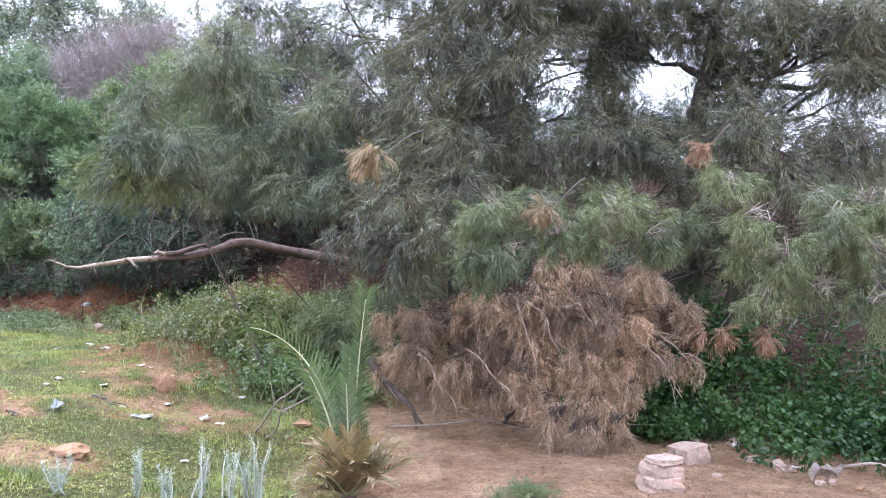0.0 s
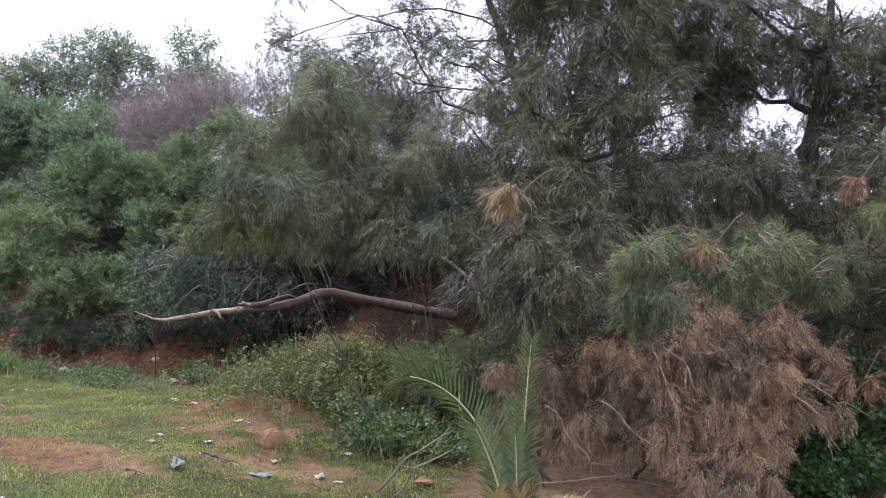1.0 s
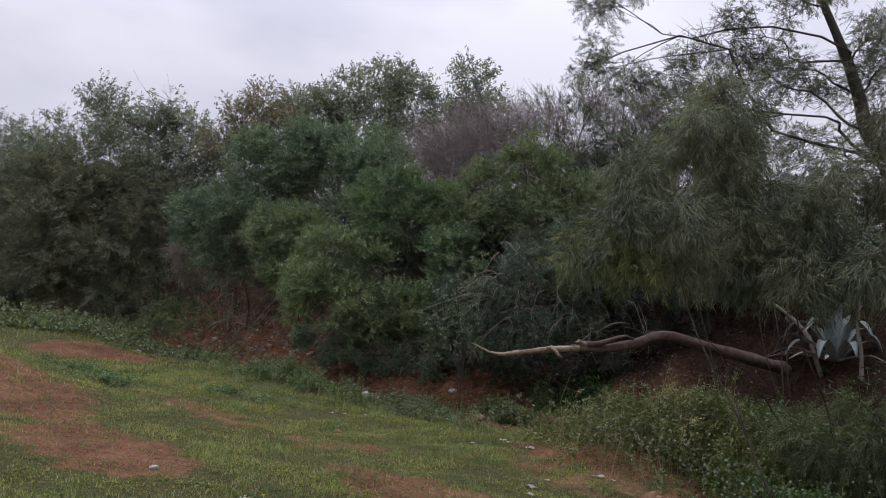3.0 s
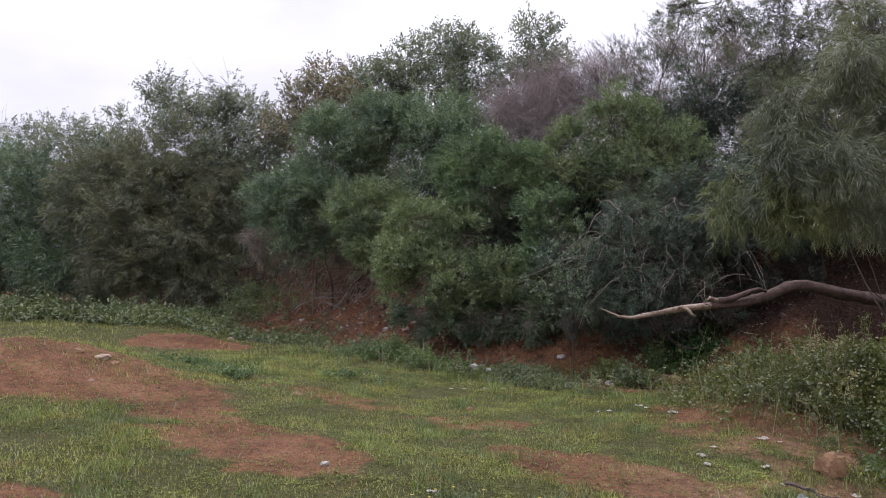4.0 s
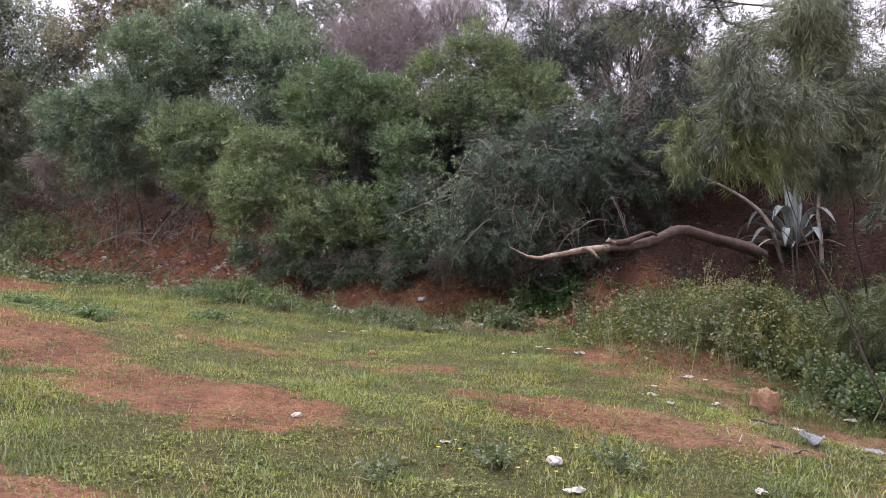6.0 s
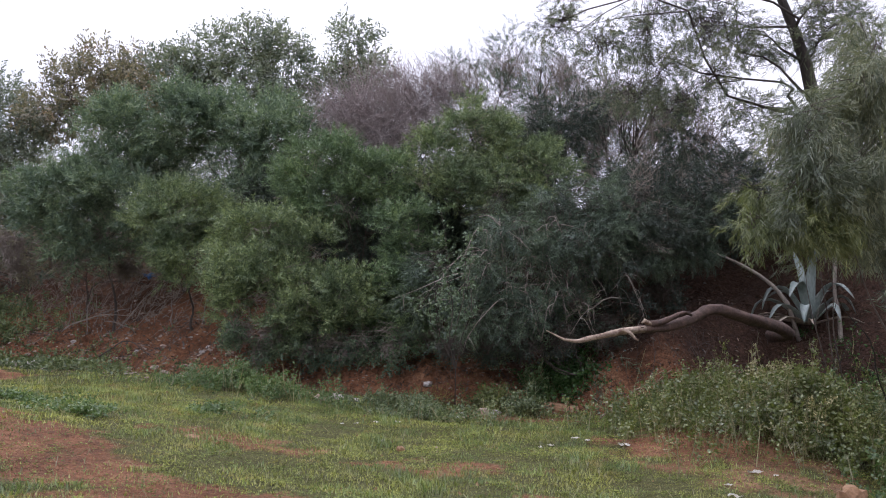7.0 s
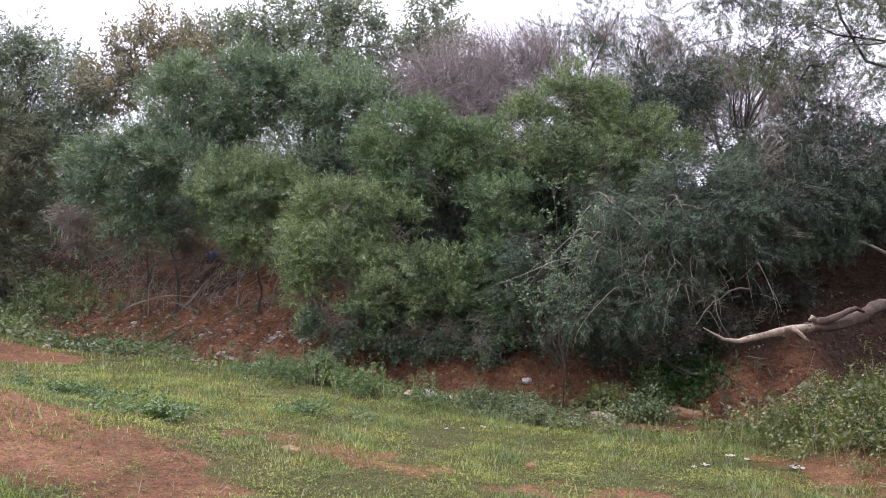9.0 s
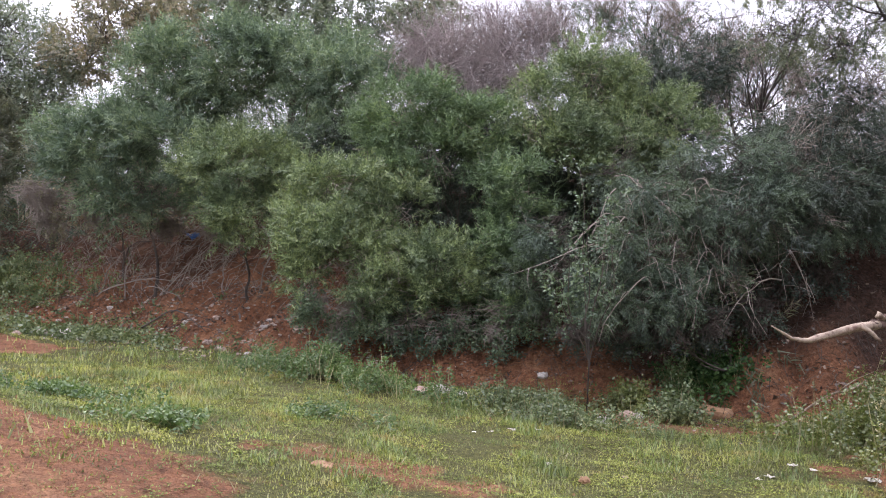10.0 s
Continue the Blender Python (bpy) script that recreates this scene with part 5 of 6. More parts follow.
def frond(parent, label, turn, lift, length, bow, leaf_len, mat, seed, fold=0.9, first=3, twist=0.0):
    gen = np.random.default_rng(seed)
    n = 26
    pts, ang, pos = [], radians(lift), np.array([0.0, 0.0])
    for i in range(n):
        pts.append((pos[0], 0.0, pos[1], ang))
        pos = pos + np.array([math.cos(ang), math.sin(ang)]) * length / (n - 1)
        ang -= radians(bow) * (0.2 + 1.9 * (i / n) ** 2) / n
    path = np.array([p[:3] for p in pts])
    stalk_v, stalk_f = tube(path, [0.016, 0.01, 0.003], 5)
    ob = link_faces("frond", stalk_v, stalk_f, PALM_STALK, parent, label)
    ob.matrix_basis = pose(0, 0, 0.03, 0, 0, turn)
    tri = []
    for i in range(first, n):
        for k in (-1, 1):
            for j in range(2):
                s = (i + j * 0.5) / n
                x, _, z, a = pts[min(i, n - 1)]
                fwd, up, side = np.array([math.cos(a), 0, math.sin(a)]), np.array([-math.sin(a), 0, math.cos(a)]), np.array([0.0, 1.0, 0.0])
                base = np.array([x, 0, z]) + fwd * j * 0.5 * length / n
                across, face = side * math.cos(radians(twist)) + up * math.sin(radians(twist)), up * math.cos(radians(twist)) - side * math.sin(radians(twist))
                d = fwd * (0.6 + 0.22 * s) + across * k * fold * (1.0 - 0.3 * s) + face * (0.3 + 0.1 * gen.normal())
                d /= np.linalg.norm(d)
                ln = leaf_len * (0.5 + 0.75 * math.sin(min(1, 0.25 + s) * 2.6)) * (0.85 + 0.3 * gen.random())
                w = np.cross(d, face)
                w = w / np.linalg.norm(w) * 0.0085
                m = base + d * ln * 0.5 + up * 0.01
                t = base + d * ln + np.array([0, 0, -0.03 * gen.random()])
                tri += [base - w * 0.4, base + w * 0.4, m + w, base - w * 0.4, m + w, m - w, m - w, m + w, t]
    link_mesh("leaflet_fan", np.array(tri), 3, mat, ob)["kind"] = "stuff"
    return ob


def palm():
    at = on_ground(-0.79, 7.3)
    ob = thing("palm_sapling", at, "young date palm with green fronds and dry straw at its foot", "palm")
    v, f = tube(np.array([(0, 0, -0.08), (0, 0, 0.02), (0.01, 0, 0.08)]), [0.09, 0.08, 0.04], 9, 0.08)
    link_faces("stump", v, f, RED_BARK, ob)
    for i, (turn, lift, ln, bow, lf, twist) in enumerate(((25, 87, 1.75, 6, 0.19, 62), (186, 83, 1.85, 112, 0.3, 55), (200, 77, 1.15, 25, 0.2, 60), (100, 87, 1.25, 15, 0.2, 0), (262, 86, 1.05, 20, 0.2, 5))):
        frond(ob, "", turn, lift, ln, bow, lf, PALM_GREEN, 300 + i, 0.85 if bow < 20 else 1.0, 4, twist)
    for i in range(40):
        g = np.random.default_rng(330 + i)
        low = i % 2 == 0
        frond(ob, "dry straw-coloured frond", 360 * g.random(), (30 if low else 60) + 28 * g.random(), (0.4 if low else 0.4) + 0.35 * g.random(), 25 + 90 * g.random(), 0.12 + 0.12 * g.random(), PALM_DRY, 360 + i, 0.5 + 0.5 * g.random())


def rock(name, at, size, mat, label, category, seed, turn=0.0, boxy=0.0, group="", fine=3):
    gen = np.random.default_rng(seed)
    bm = bmesh.new()
    if boxy:
        bmesh.ops.create_cube(bm, size=1.0)
        bmesh.ops.subdivide_edges(bm, edges=bm.edges[:], cuts=3, use_grid_fill=True)
    else:
        bmesh.ops.create_icosphere(bm, subdivisions=fine, radius=0.5)
    off = Vector(gen.uniform(0, 50, 3))
    for v in bm.verts:
        d = v.co.normalized()
        if boxy:
            v.co = v.co.lerp(d * 0.62, 0.25 if boxy >= 1 else 0.45)
        k = noise.noise(d * 1.6 + off) * 0.32 + noise.noise(d * 4.5 + off) * 0.11
        v.co *= 1 + k * (0.5 if boxy >= 1 else 1.15)
        v.co = Vector((v.co.x * size[0], v.co.y * size[1], v.co.z * size[2]))
    ob = part(name, bm, mat, None)
    ob.matrix_basis = pose(at[0], at[1], at[2] + size[2] * 0.3, gen.uniform(-8, 8), gen.uniform(-8, 8), turn)
    return tagged(ob, label, category, group)


def crumple(name, at, size, mat, label, category, seed, group="", lift=0.4):
    """A torn sheet of paper or film, creased and folded over itself, with a real thickness."""
    gen = np.random.default_rng(seed)
    n = 7
    off = Vector(gen.uniform(0, 90, 3))
    bm = bmesh.new()
    rows = []
    for i in range(n):
        row = []
        for j in range(n):
            u, v = i / (n - 1) - 0.5, j / (n - 1) - 0.5
            h = noise.noise(Vector((u * 2.6, v * 2.6, 0)) + off) * lift + abs(noise.noise(Vector((u * 6, v * 6, 3)) + off)) * lift * 0.4
            row.append(bm.verts.new((size * (u * (1 - 0.35 * abs(h)) + 0.07 * gen.normal() * (abs(u) > 0.4)), size * 0.65 * (v + 0.07 * gen.normal() * (abs(v) > 0.4)), size * (h + 0.15))))
        rows.append(row)
    for i in range(n - 1):
        for j in range(n - 1):
            if gen.random() > 0.08 or 0 < i < n - 2:
                bm.faces.new((rows[i][j], rows[i + 1][j], rows[i + 1][j + 1], rows[i][j + 1]))
    bmesh.ops.solidify(bm, geom=bm.faces[:], thickness=0.004)
    low = min(v.co.z for v in bm.verts)
    for v in bm.verts:
        v.co.z -= low + 0.01
    ob = part(name, bm, mat, None)
    ob.matrix_basis = pose(at[0], at[1], at[2], 0, 0, gen.uniform(0, 360))
    return tagged(ob, label, category, group)


def stick(name, a, b, r, mat, label, sag=0.0, seed=1, forks=2):
    gen = np.random.default_rng(seed)
    base = np.array(a, float)
    ob = thing(name, base, label, "branch")
    p = bend(a, b, sag, 0.018 if r > 0.03 else 0.03, 12, gen)
    v, f = tube(p - base, [r, r * 0.8, r * 0.35], 7, 0.06, gen)
    link_faces("stem", v, f, mat, ob)
    for k in range(forks):
        s = p[4 + 3 * k % 7]
        d = (p[-1] - p[0]) * 0.3 + gen.normal(0, 0.12, 3)
        v, f = tube(bend(s, s + d, 0.02, 0.02, 6, gen) - base, [r * 0.5, r * 0.15], 5, 0.05, gen)
        link_faces("side_twig", v, f, mat, ob)
    return ob


def weed_patch(name, label, x, y, tall, mat, seed, per=5, size=0.3, style="weed", stems=WEED_STRAW, category="weeds", spread=0.1):
    """Leafy stems standing up from the ground at the places given."""
    gen = np.random.default_rng(seed)
    n = len(x)
    z = height(x, y)
    h = tall * (0.3 + 0.7 * gen.random(n)) * (0.75 + 0.5 * np.clip(wave(x, y, seed, 0.9), -1, 1)) * np.where(gen.random(n) < 0.08, 1.5, 1.0)
    foot = np.stack([x, y, z], 1)
    head = foot + np.stack([gen.normal(0, spread, n), gen.normal(0, spread, n), h], 1)
    at = np.array([x.mean(), y.mean(), float(height(np.array([x.mean()]), np.array([y.mean()]))[0])])
    ob = tagged(thing(name, at, label, category), kind="stuff")
    pos, ax = [], []
    for k in range(per):
        s = (k + gen.random(n)) / per
        p = foot + (head - foot) * (0.12 + 0.88 * s)[:, None]
        a = gen.random(n) * 6.283
        pos.append(p)
        ax.append(np.stack([np.cos(a), np.sin(a), 0.25 + 0.9 * gen.random(n)], 1))
    pos, ax = np.concatenate(pos), np.concatenate(ax)
    link_mesh("foliage", place_sprays(style, pos - at, ax, size * (0.6 + 0.7 * gen.random(len(pos))), gen), 3, mat, ob)["kind"] = "stuff"
    link_mesh("stalkwork", fine_twigs(foot - at, head - at, 0.006, 0.0, gen), 4, stems, ob)["kind"] = "stuff"
    return ob


def scatter(n, cx, cy, rx, ry, seed, turn=0.0):
    g = np.random.default_rng(seed)
    a, r = g.random(n) * 6.283, np.abs(g.normal(0, 0.55, n))
    u, v = rx * r * np.cos(a), ry * r * np.sin(a)
    t = radians(turn)
    return cx + u * math.cos(t) - v * math.sin(t), cy + u * math.sin(t) + v * math.cos(t)


log()
agave(on_ground(-0.5, 19.6), ((190, 62, 1.6, 0.22, 130, 0), (172, 42, 1.55, 0.2, 115, 0), (225, 74, 1.5, 0.22, 120, 0), (262, 84, 1.6, 0.2, 30, 0), (300, 70, 1.5, 0.22, 115, 0), (335, 60, 1.25, 0.22, 125, 0),
                                (8, 46, 1.25, 0.2, 130, 0), (60, 70, 1.25, 0.2, 40, 0), (100, 80, 1.75, 0.19, 25, 0), (140, 68, 1.25, 0.2, 100, 0), (35, 60, 1.25, 0.2, 60, 0), (285, 46, 1.1, 0.2, 105, 0), (240, 44, 1.15, 0.2, 120, 0),
                                (205, 36, 1.3, 0.18, 90, 0), (180, 20, 1.3, 0.11, 50, 1), (215, 14, 1.15, 0.11, 40, 1), (250, 12, 1.0, 0.1, 30, 1), (320, 18, 1.0, 0.1, 40, 1), (160, 15, 1.2, 0.1, 35, 1), (195, 8, 1.4, 0.1, 25, 1)),
      "large grey-green agave with bent broad leaves on the bank")
palm()

# dead grey stems standing round the agave
for _p, _r, _l in (([(-0.75, 19.45, 1.05), (-1.0, 19.4, 1.84), (-1.25, 19.4, 2.16), (-1.6, 19.4, 2.44), (-2.1, 19.4, 2.7), (-2.55, 19.4, 2.88)], (0.05, 0.042, 0.032, 0.018), "grey dead stem leaning out from the agave"),
                   ([(-0.1, 19.1, 0.7), (-0.14, 19.1, 1.7), (-0.22, 19.1, 2.1), (-0.18, 19.1, 3.0)], (0.045, 0.04, 0.034, 0.026), "grey bare upright stem beside the agave")):
    _at, _q = np.array(_p[0]), np.array(_p)
    _t = np.linspace(0, len(_q) - 1, 15)
    _v, _f = tube(np.stack([np.interp(_t, range(len(_q)), _q[:, _j]) for _j in range(3)], 1) - _at, _r, 8, 0.1)
    _ob = link_faces("dead_sapling", _v, _f, TWIG_GREY)
    _ob.location = _at
    tagged(_ob, _l, "dead branch")

# leafy sapling with oval grey leaves in front of the big shrub
_at = np.array(on_ground(-7.6, 17.7))
_sap = thing("leafy_sapling", _at, "slender sapling with oval silver-green leaves before the shrub", "sapling")
_g = np.random.default_rng(401)
for _k, (_x, _y, _z) in enumerate(((-7.9, 17.3, 3.3), (-8.06, 17.3, 2.3), (-7.29, 17.3, 2.95), (-7.43, 17.25, 2.4), (-8.26, 17.2, 1.8), (-7.75, 17.2, 2.5))):
    _p = np.concatenate([[_at - (0, 0, 0.1)], bend(_at + (0, -0.05, 0.75), (_x, _y, _z), 0.1, 0.08, 8, _g)])
    _v, _f = tube(_p - _at, [0.011, 0.008, 0.003], 6)
    link_faces("stem", _v, _f, BARK, _sap)
    _q = np.concatenate([_p[3:] + _g.normal(0, 0.11, (6, 3)) for _ in range(4)])
    link_mesh("foliage", place_sprays("leafy", _q - _at, np.stack([_g.normal(0, 1, len(_q)), _g.normal(0, 1, len(_q)), 0.5 + 0 * _q[:, 0]], 1), 0.22 * (0.7 + 0.5 * _g.random(len(_q))), _g), 3, LEAF_SILVERY, _sap)

# withered rusty tassels caught in the branches
for _k, (_x, _y, _z, _r, _m) in enumerate(((-0.75, 9.0, 2.5, 0.15, LEAF_STRAW), (2.81, 9.2, 2.66, 0.06, LEAF_RUST), (3.33, 10.3, 0.5, 0.16, LEAF_RUST), (4.0, 10.3, 0.5, 0.09, LEAF_RUST), (0.95, 8.1, 1.9, 0.07, LEAF_STRAW))):
    _g = np.random.default_rng(420 + _k)
    _c = np.array((_x, _y, _z))
    _ob = thing("withered_branch", _c, "withered rust-brown leaf tassel hanging in the branches", "branch")
    _p, _d = clump_points(_c + np.array([0, 0, 0.1]), _r, 70, _g, puffs=3)
    link_mesh("tassel", place_sprays("straw", _p - _c, _d * 0.8 + np.array([-0.8, 0, -0.8]) + _g.normal(0, 0.4, (70, 3)), (0.12 + _r * 0.7) * (0.7 + 0.5 * _g.random(70)), _g), 3, _m, _ob)
    _v, _f = tube(bend(_c + np.array([0.5, 0.5, 0.45]), _c, 0.05, 0.03, 6, _g) - _c, [0.01, 0.005], 5)
    link_faces("twig", _v, _f, BARK, _ob)

# stones
for _k, (_x, _y, _sx, _sy, _sz, _lift) in enumerate(((2.1, 7.95, 0.36, 0.28, 0.17, 0), (2.13, 7.98, 0.34, 0.26, 0.13, 0.15), (2.14, 7.96, 0.3, 0.24, 0.06, 0.27))):
    rock("stone_block", on_ground(_x, _y, _lift), (_sx, _sy, _sz), STONE, "rough pale stone block stacked on the path", "stone", 500 + _k, 10 + 12 * _k, 1.0, "stacked stones")
rock("stone", on_ground(2.78, 9.3), (0.36, 0.3, 0.24), STONE, "pale pinkish stone beside the stacked blocks", "stone", 510, 30, 1.0)
rock("stone", on_ground(-10.62, 12.27, -0.05), (0.24, 0.16, 0.09), STONE_RED, "brown stone half sunk in a bare patch", "stone", 515, 20)
rock("stone", on_ground(-8.34, 13.28), (0.1, 0.1, 0.08), STONE_RED, "small brown stone in the turf", "stone", 516, 20)
rock("stone", on_ground(-3.36, 7.6), (0.34, 0.26, 0.12), STONE_RED, "flat orange stone sunk in the turf", "stone", 511, 10)
rock("stone", on_ground(-1.69, 10.3), (0.22, 0.18, 0.11), STONE_RED, "small orange stone on bare earth", "stone", 512)
rock("stone", on_ground(-3.74, 11.35, -0.03), (0.26, 0.22, 0.26), STONE_RED, "upright orange earthy stone by the weeds", "stone", 513, 40, 0.8)
rock("stone", on_ground(-5.75, 18.2), (0.75, 0.35, 0.22), STONE_RED, "long pale-orange block at the bank foot", "stone", 514, -15, 1.0)
for _k, (_x, _y, _s) in enumerate(((-18.0, 23.7, 0.5), (-18.6, 23.9, 0.32), (-18.3, 22.3, 0.2), (-17.5, 23.2, 0.2), (-19.4, 24.7, 0.3), (-21.5, 26.8, 0.4), (-8.34, 8.68, 0.09), (-6.34, 7.89, 0.13), (-10.0, 17.9, 0.24),
                                   (-9.7, 18.1, 0.26), (-9.4, 18.1, 0.18), (-7.1, 17.3, 0.28), (-6.9, 17.5, 0.2), (-8.6, 13.9, 0.06), (-7.9, 13.6, 0.06), (-8.1, 19.0, 0.2), (3.6, 10.2, 0.12), (3.14, 10.3, 0.1), (-7.5, 16.9, 0.2))):
    rock("stone", on_ground(_x, _y), (_s, _s * 0.8, _s * 0.55), (STONE_WHITE, STONE_WHITE, STONE)[_k % 3], "small pale weathered stone on the ground", "stone", 530 + _k, 40 * _k, group="scattered pale stones")

for _k, (_x, _y, _s) in enumerate(((-13.75, 11.4, 0.2), (-13.35, 11.45, 0.24), (-13.1, 11.4, 0.16), (-12.75, 10.55, 0.11), (-14.6, 11.6, 0.15))):
    rock("stone", on_ground(_x, _y, -0.03), (_s, _s * 0.7, _s * 0.5), (STONE_RED, STONE)[_k % 2], "earthy stone half sunk in the crest of the red mound", "stone", 620 + _k, 33 * _k, group="stones on the red mound")
for _k, (_x, _y) in enumerate([(3.54, 9.47), (3.58, 9.25), (3.7, 9.11), (3.81, 9.04), (3.52, 10.9), (3.06, 10.42), (2.87, 8.63), (3.91, 10.54), (3.63, 10.29), (3.55, 11.67), (3.68, 11.53), (3.86, 8.44), (3.99, 8.47), (4.15, 8.25)]):
    _s = (0.16, 0.12, 0.2, 0.1, 0.1, 0.09, 0.09, 0.14)[_k % 8]
    rock("rubble_piece", on_ground(_x, _y), (_s, _s * 0.7, _s * 0.5), (STONE, STONE_RED, STONE)[_k % 3], "broken pale pinkish rubble piece on the path edge", "stone", 560 + _k, 50 * _k, 0.6, "rubble on the path edge")

_g = np.random.default_rng(590)
for _k in range(46):
    _x = -19.5 + 9.0 * _g.random()
    _y = float(np.interp(_x, FOOT_X, FOOT_Y)) + _g.normal(0.3, 0.8)
    _s = 0.07 + 0.16 * _g.random() ** 2
    rock("stone", on_ground(_x, _y), (_s, _s * (0.6 + 0.4 * _g.random()), _s * 0.5), (STONE_WHITE, STONE, RUBBLE)[_k % 3], "grey weathered stone strewn at the bank foot", "stone", 600 + _k, 360 * _g.random(), group="stones along the bank foot", fine=2)
for _k in range(8):
    _x = -18.5 + 0.95 * _k
    _y = float(np.interp(_x, FOOT_X, FOOT_Y)) + 1.4 + 1.2 * _g.random()
    _q = on_ground(_x + _g.normal(0.6, 0.7), _y - 0.5 * _g.random(), 0.5 + 0.8 * _g.random())
    stick("dead_branch", on_ground(_x, _y, -0.02), _q, 0.017, TWIG_GREY, "bare pale dead branch sticking out of the bank", 0.12, 760 + _k, 4)

# litter
for _k, (_x, _y, _s) in enumerate(((-5.51, 13.7, 0.24), (-6.03, 14.3, 0.18), (-6.41, 13.9, 0.16), (-4.39, 12.2, 0.26), (-5.03, 11.0, 0.2), (-4.96, 10.5, 0.16), (-4.25, 10.2, 0.15), (-7.12, 8.23, 0.14), (-5.86, 8.31, 0.13),
                                   (-6.26, 7.31, 0.2), (-5.07, 7.41, 0.17), (-7.54, 16.7, 0.25), (-8.83, 15.7, 0.17), (-9.3, 15.3, 0.12), (-9.1, 15.4, 0.11), (-8.5, 15.8, 0.15), (-6.56, 13.8, 0.13), (-4.92, 11.5, 0.13),
                                   (-4.2, 12.1, 0.12), (-2.87, 10.2, 0.28), (-2.64, 10.0, 0.2), (-3.81, 10.0, 0.14), (-3.56, 10.9, 0.18), (-2.76, 11.5, 0.22), (-5.9, 14.1, 0.17), (-4.4, 10.9, 0.2), (3.9, 9.1, 0.22), (3.6, 9.3, 0.14), (-2.5, 8.2, 0.13))):
    crumple("paper_scrap", on_ground(_x, _y, 0.02), _s * 0.6, PAPER, "crumpled dirty white scrap lying on the turf", "litter", 600 + _k, "scattered white scraps", 0.22)
crumple("plastic_bag", on_ground(-3.41, 9.55, 0.02), 0.24, FILM_BLUE, "faded blue-grey plastic bag flattened on the turf", "plastic bag", 640, lift=0.15)
crumple("plastic_bag", on_ground(-4.13, 9.03, 0.02), 0.2, FILM_BLUE, "light blue plastic scrap beside dry sticks", "plastic bag", 641)
crumple("plastic_bag", on_ground(3.97, 8.55, 0.02), 0.3, FILM_GREY, "grey translucent plastic bag by the nettles", "plastic bag", 642, lift=0.7)
crumple("plastic_bag", on_ground(-16.4, 27.2, 0.2), 0.34, FILM_BRIGHT, "blue plastic rag caught on the bank", "plastic bag", 643, lift=0.6)

# branches lying about
stick("fallen_branch", on_ground(-4.25, 10.2, 0.02), on_ground(-3.8, 9.85, 0.03), 0.016, BARK, "short dark dead branch lying in the turf", 0, 701)
stick("fallen_branch", on_ground(-4.55, 8.75, 0.02), on_ground(-4.3, 8.55, 0.03), 0.012, BARK, "thin dark stick lying on bare earth", 0, 702)
stick("leaning_branch", on_ground(-2.17, 9.8, 0.0), (-1.34, 8.6, 0.25), 0.014, TWIG_GREY, "thin pale dead branch leaning on the palm", 0.06, 703)
stick("leaning_branch", on_ground(-2.0, 9.6, 0.0), (-1.3, 8.7, 0.1), 0.012, TWIG_GREY, "thin pale dead branch leaning on the palm", 0.04, 704)
stick("leaning_branch", on_ground(-2.25, 11.6, 0.0), (-3.53, 11.63, 2.26), 0.016, BARK, "leaning grey dead stem above the weeds", 0.0, 705, 2)
stick("fallen_branch", (-0.95, 10.65, 0.2), on_ground(-0.2, 10.35, 0.05), 0.055, BARK, "dark broken limb under the dead brush", 0, 706)
stick("fallen_branch", on_ground(-0.6, 10.4, 0.03), on_ground(2.0, 10.0, 0.08), 0.009, TWIG_GREY, "long thin grey stick under the dead brush", 0.12, 707, 3)
stick("fallen_branch", on_ground(4.3, 8.9, 0.08), on_ground(5.6, 8.4, 0.06), 0.018, TWIG_GREY, "pale stick lying before the nettles", 0.05, 708, 2)
stick("leaning_branch", on_ground(-5.2, 17.0, 0.02), (-4.2, 16.2, 0.7), 0.016, DRY_WOOD, "pale dead branch leaning in the weeds", 0.05, 709)
stick("fallen_branch", on_ground(-16.0, 22.9, 0.3), on_ground(-14.4, 22.0, 0.3), 0.018, BARK, "grey dead branch arching over the red bank", 0.35, 712, 3)
stick("fallen_branch", on_ground(-18.0, 25.3, 0.4), on_ground(-15.6, 23.9, 0.7), 0.016, TWIG_GREY, "grey dead branch among the bank bushes", 0.2, 713, 3)
for _k in range(3):
    stick("dead_sapling", on_ground(-1.75, 15.7, 0.0), (-2.3 + 0.22 * _k, 15.6, 2.2 + 0.2 * (_k % 3)), 0.012, BARK, "thin dark leafless sapling standing by the agave", 0.0, 720 + _k, 2)

# weeds, patch by patch
_x, _y = scatter(1050, 5.8, 10.1, 3.4, 1.5, 801, -25)
weed_patch("nettle_patch", "dense dark green nettles beside the path", _x, _y, 0.7, NETTLE, 811, 5, 0.28, stems=NETTLE, category="nettles")
_x, _y = scatter(420, 3.4, 12.2, 1.6, 1.2, 802)
weed_patch("nettle_patch", "dark green nettles under the trees", _x, _y, 1.5, NETTLE, 812, 6, 0.3, stems=NETTLE, category="nettles")
_x, _y = scatter(260, 2.6, 10.6, 0.9, 0.4, 803, -10)
weed_patch("nettle_patch", "low nettles at the foot of the dead brush", _x, _y, 0.4, NETTLE, 813, 5, 0.22, stems=NETTLE, category="nettles")
_x, _y = scatter(680, -3.1, 13.9, 2.1, 1.6, 804, -20)
weed_patch("weed_patch", "tall yellow-green weeds under the fallen trunk", _x, _y, 0.76, WEED, 814, 8, 0.16)
_x, _y = scatter(540, -4.2, 15.2, 1.5, 1.2, 833, -30)
weed_patch("weed_patch", "yellow-green weeds with pale stalks below the log tip", _x, _y, 0.68, WEED, 834, 7, 0.16)
_x, _y = scatter(520, -1.3, 14.9, 1.5, 1.5, 852)
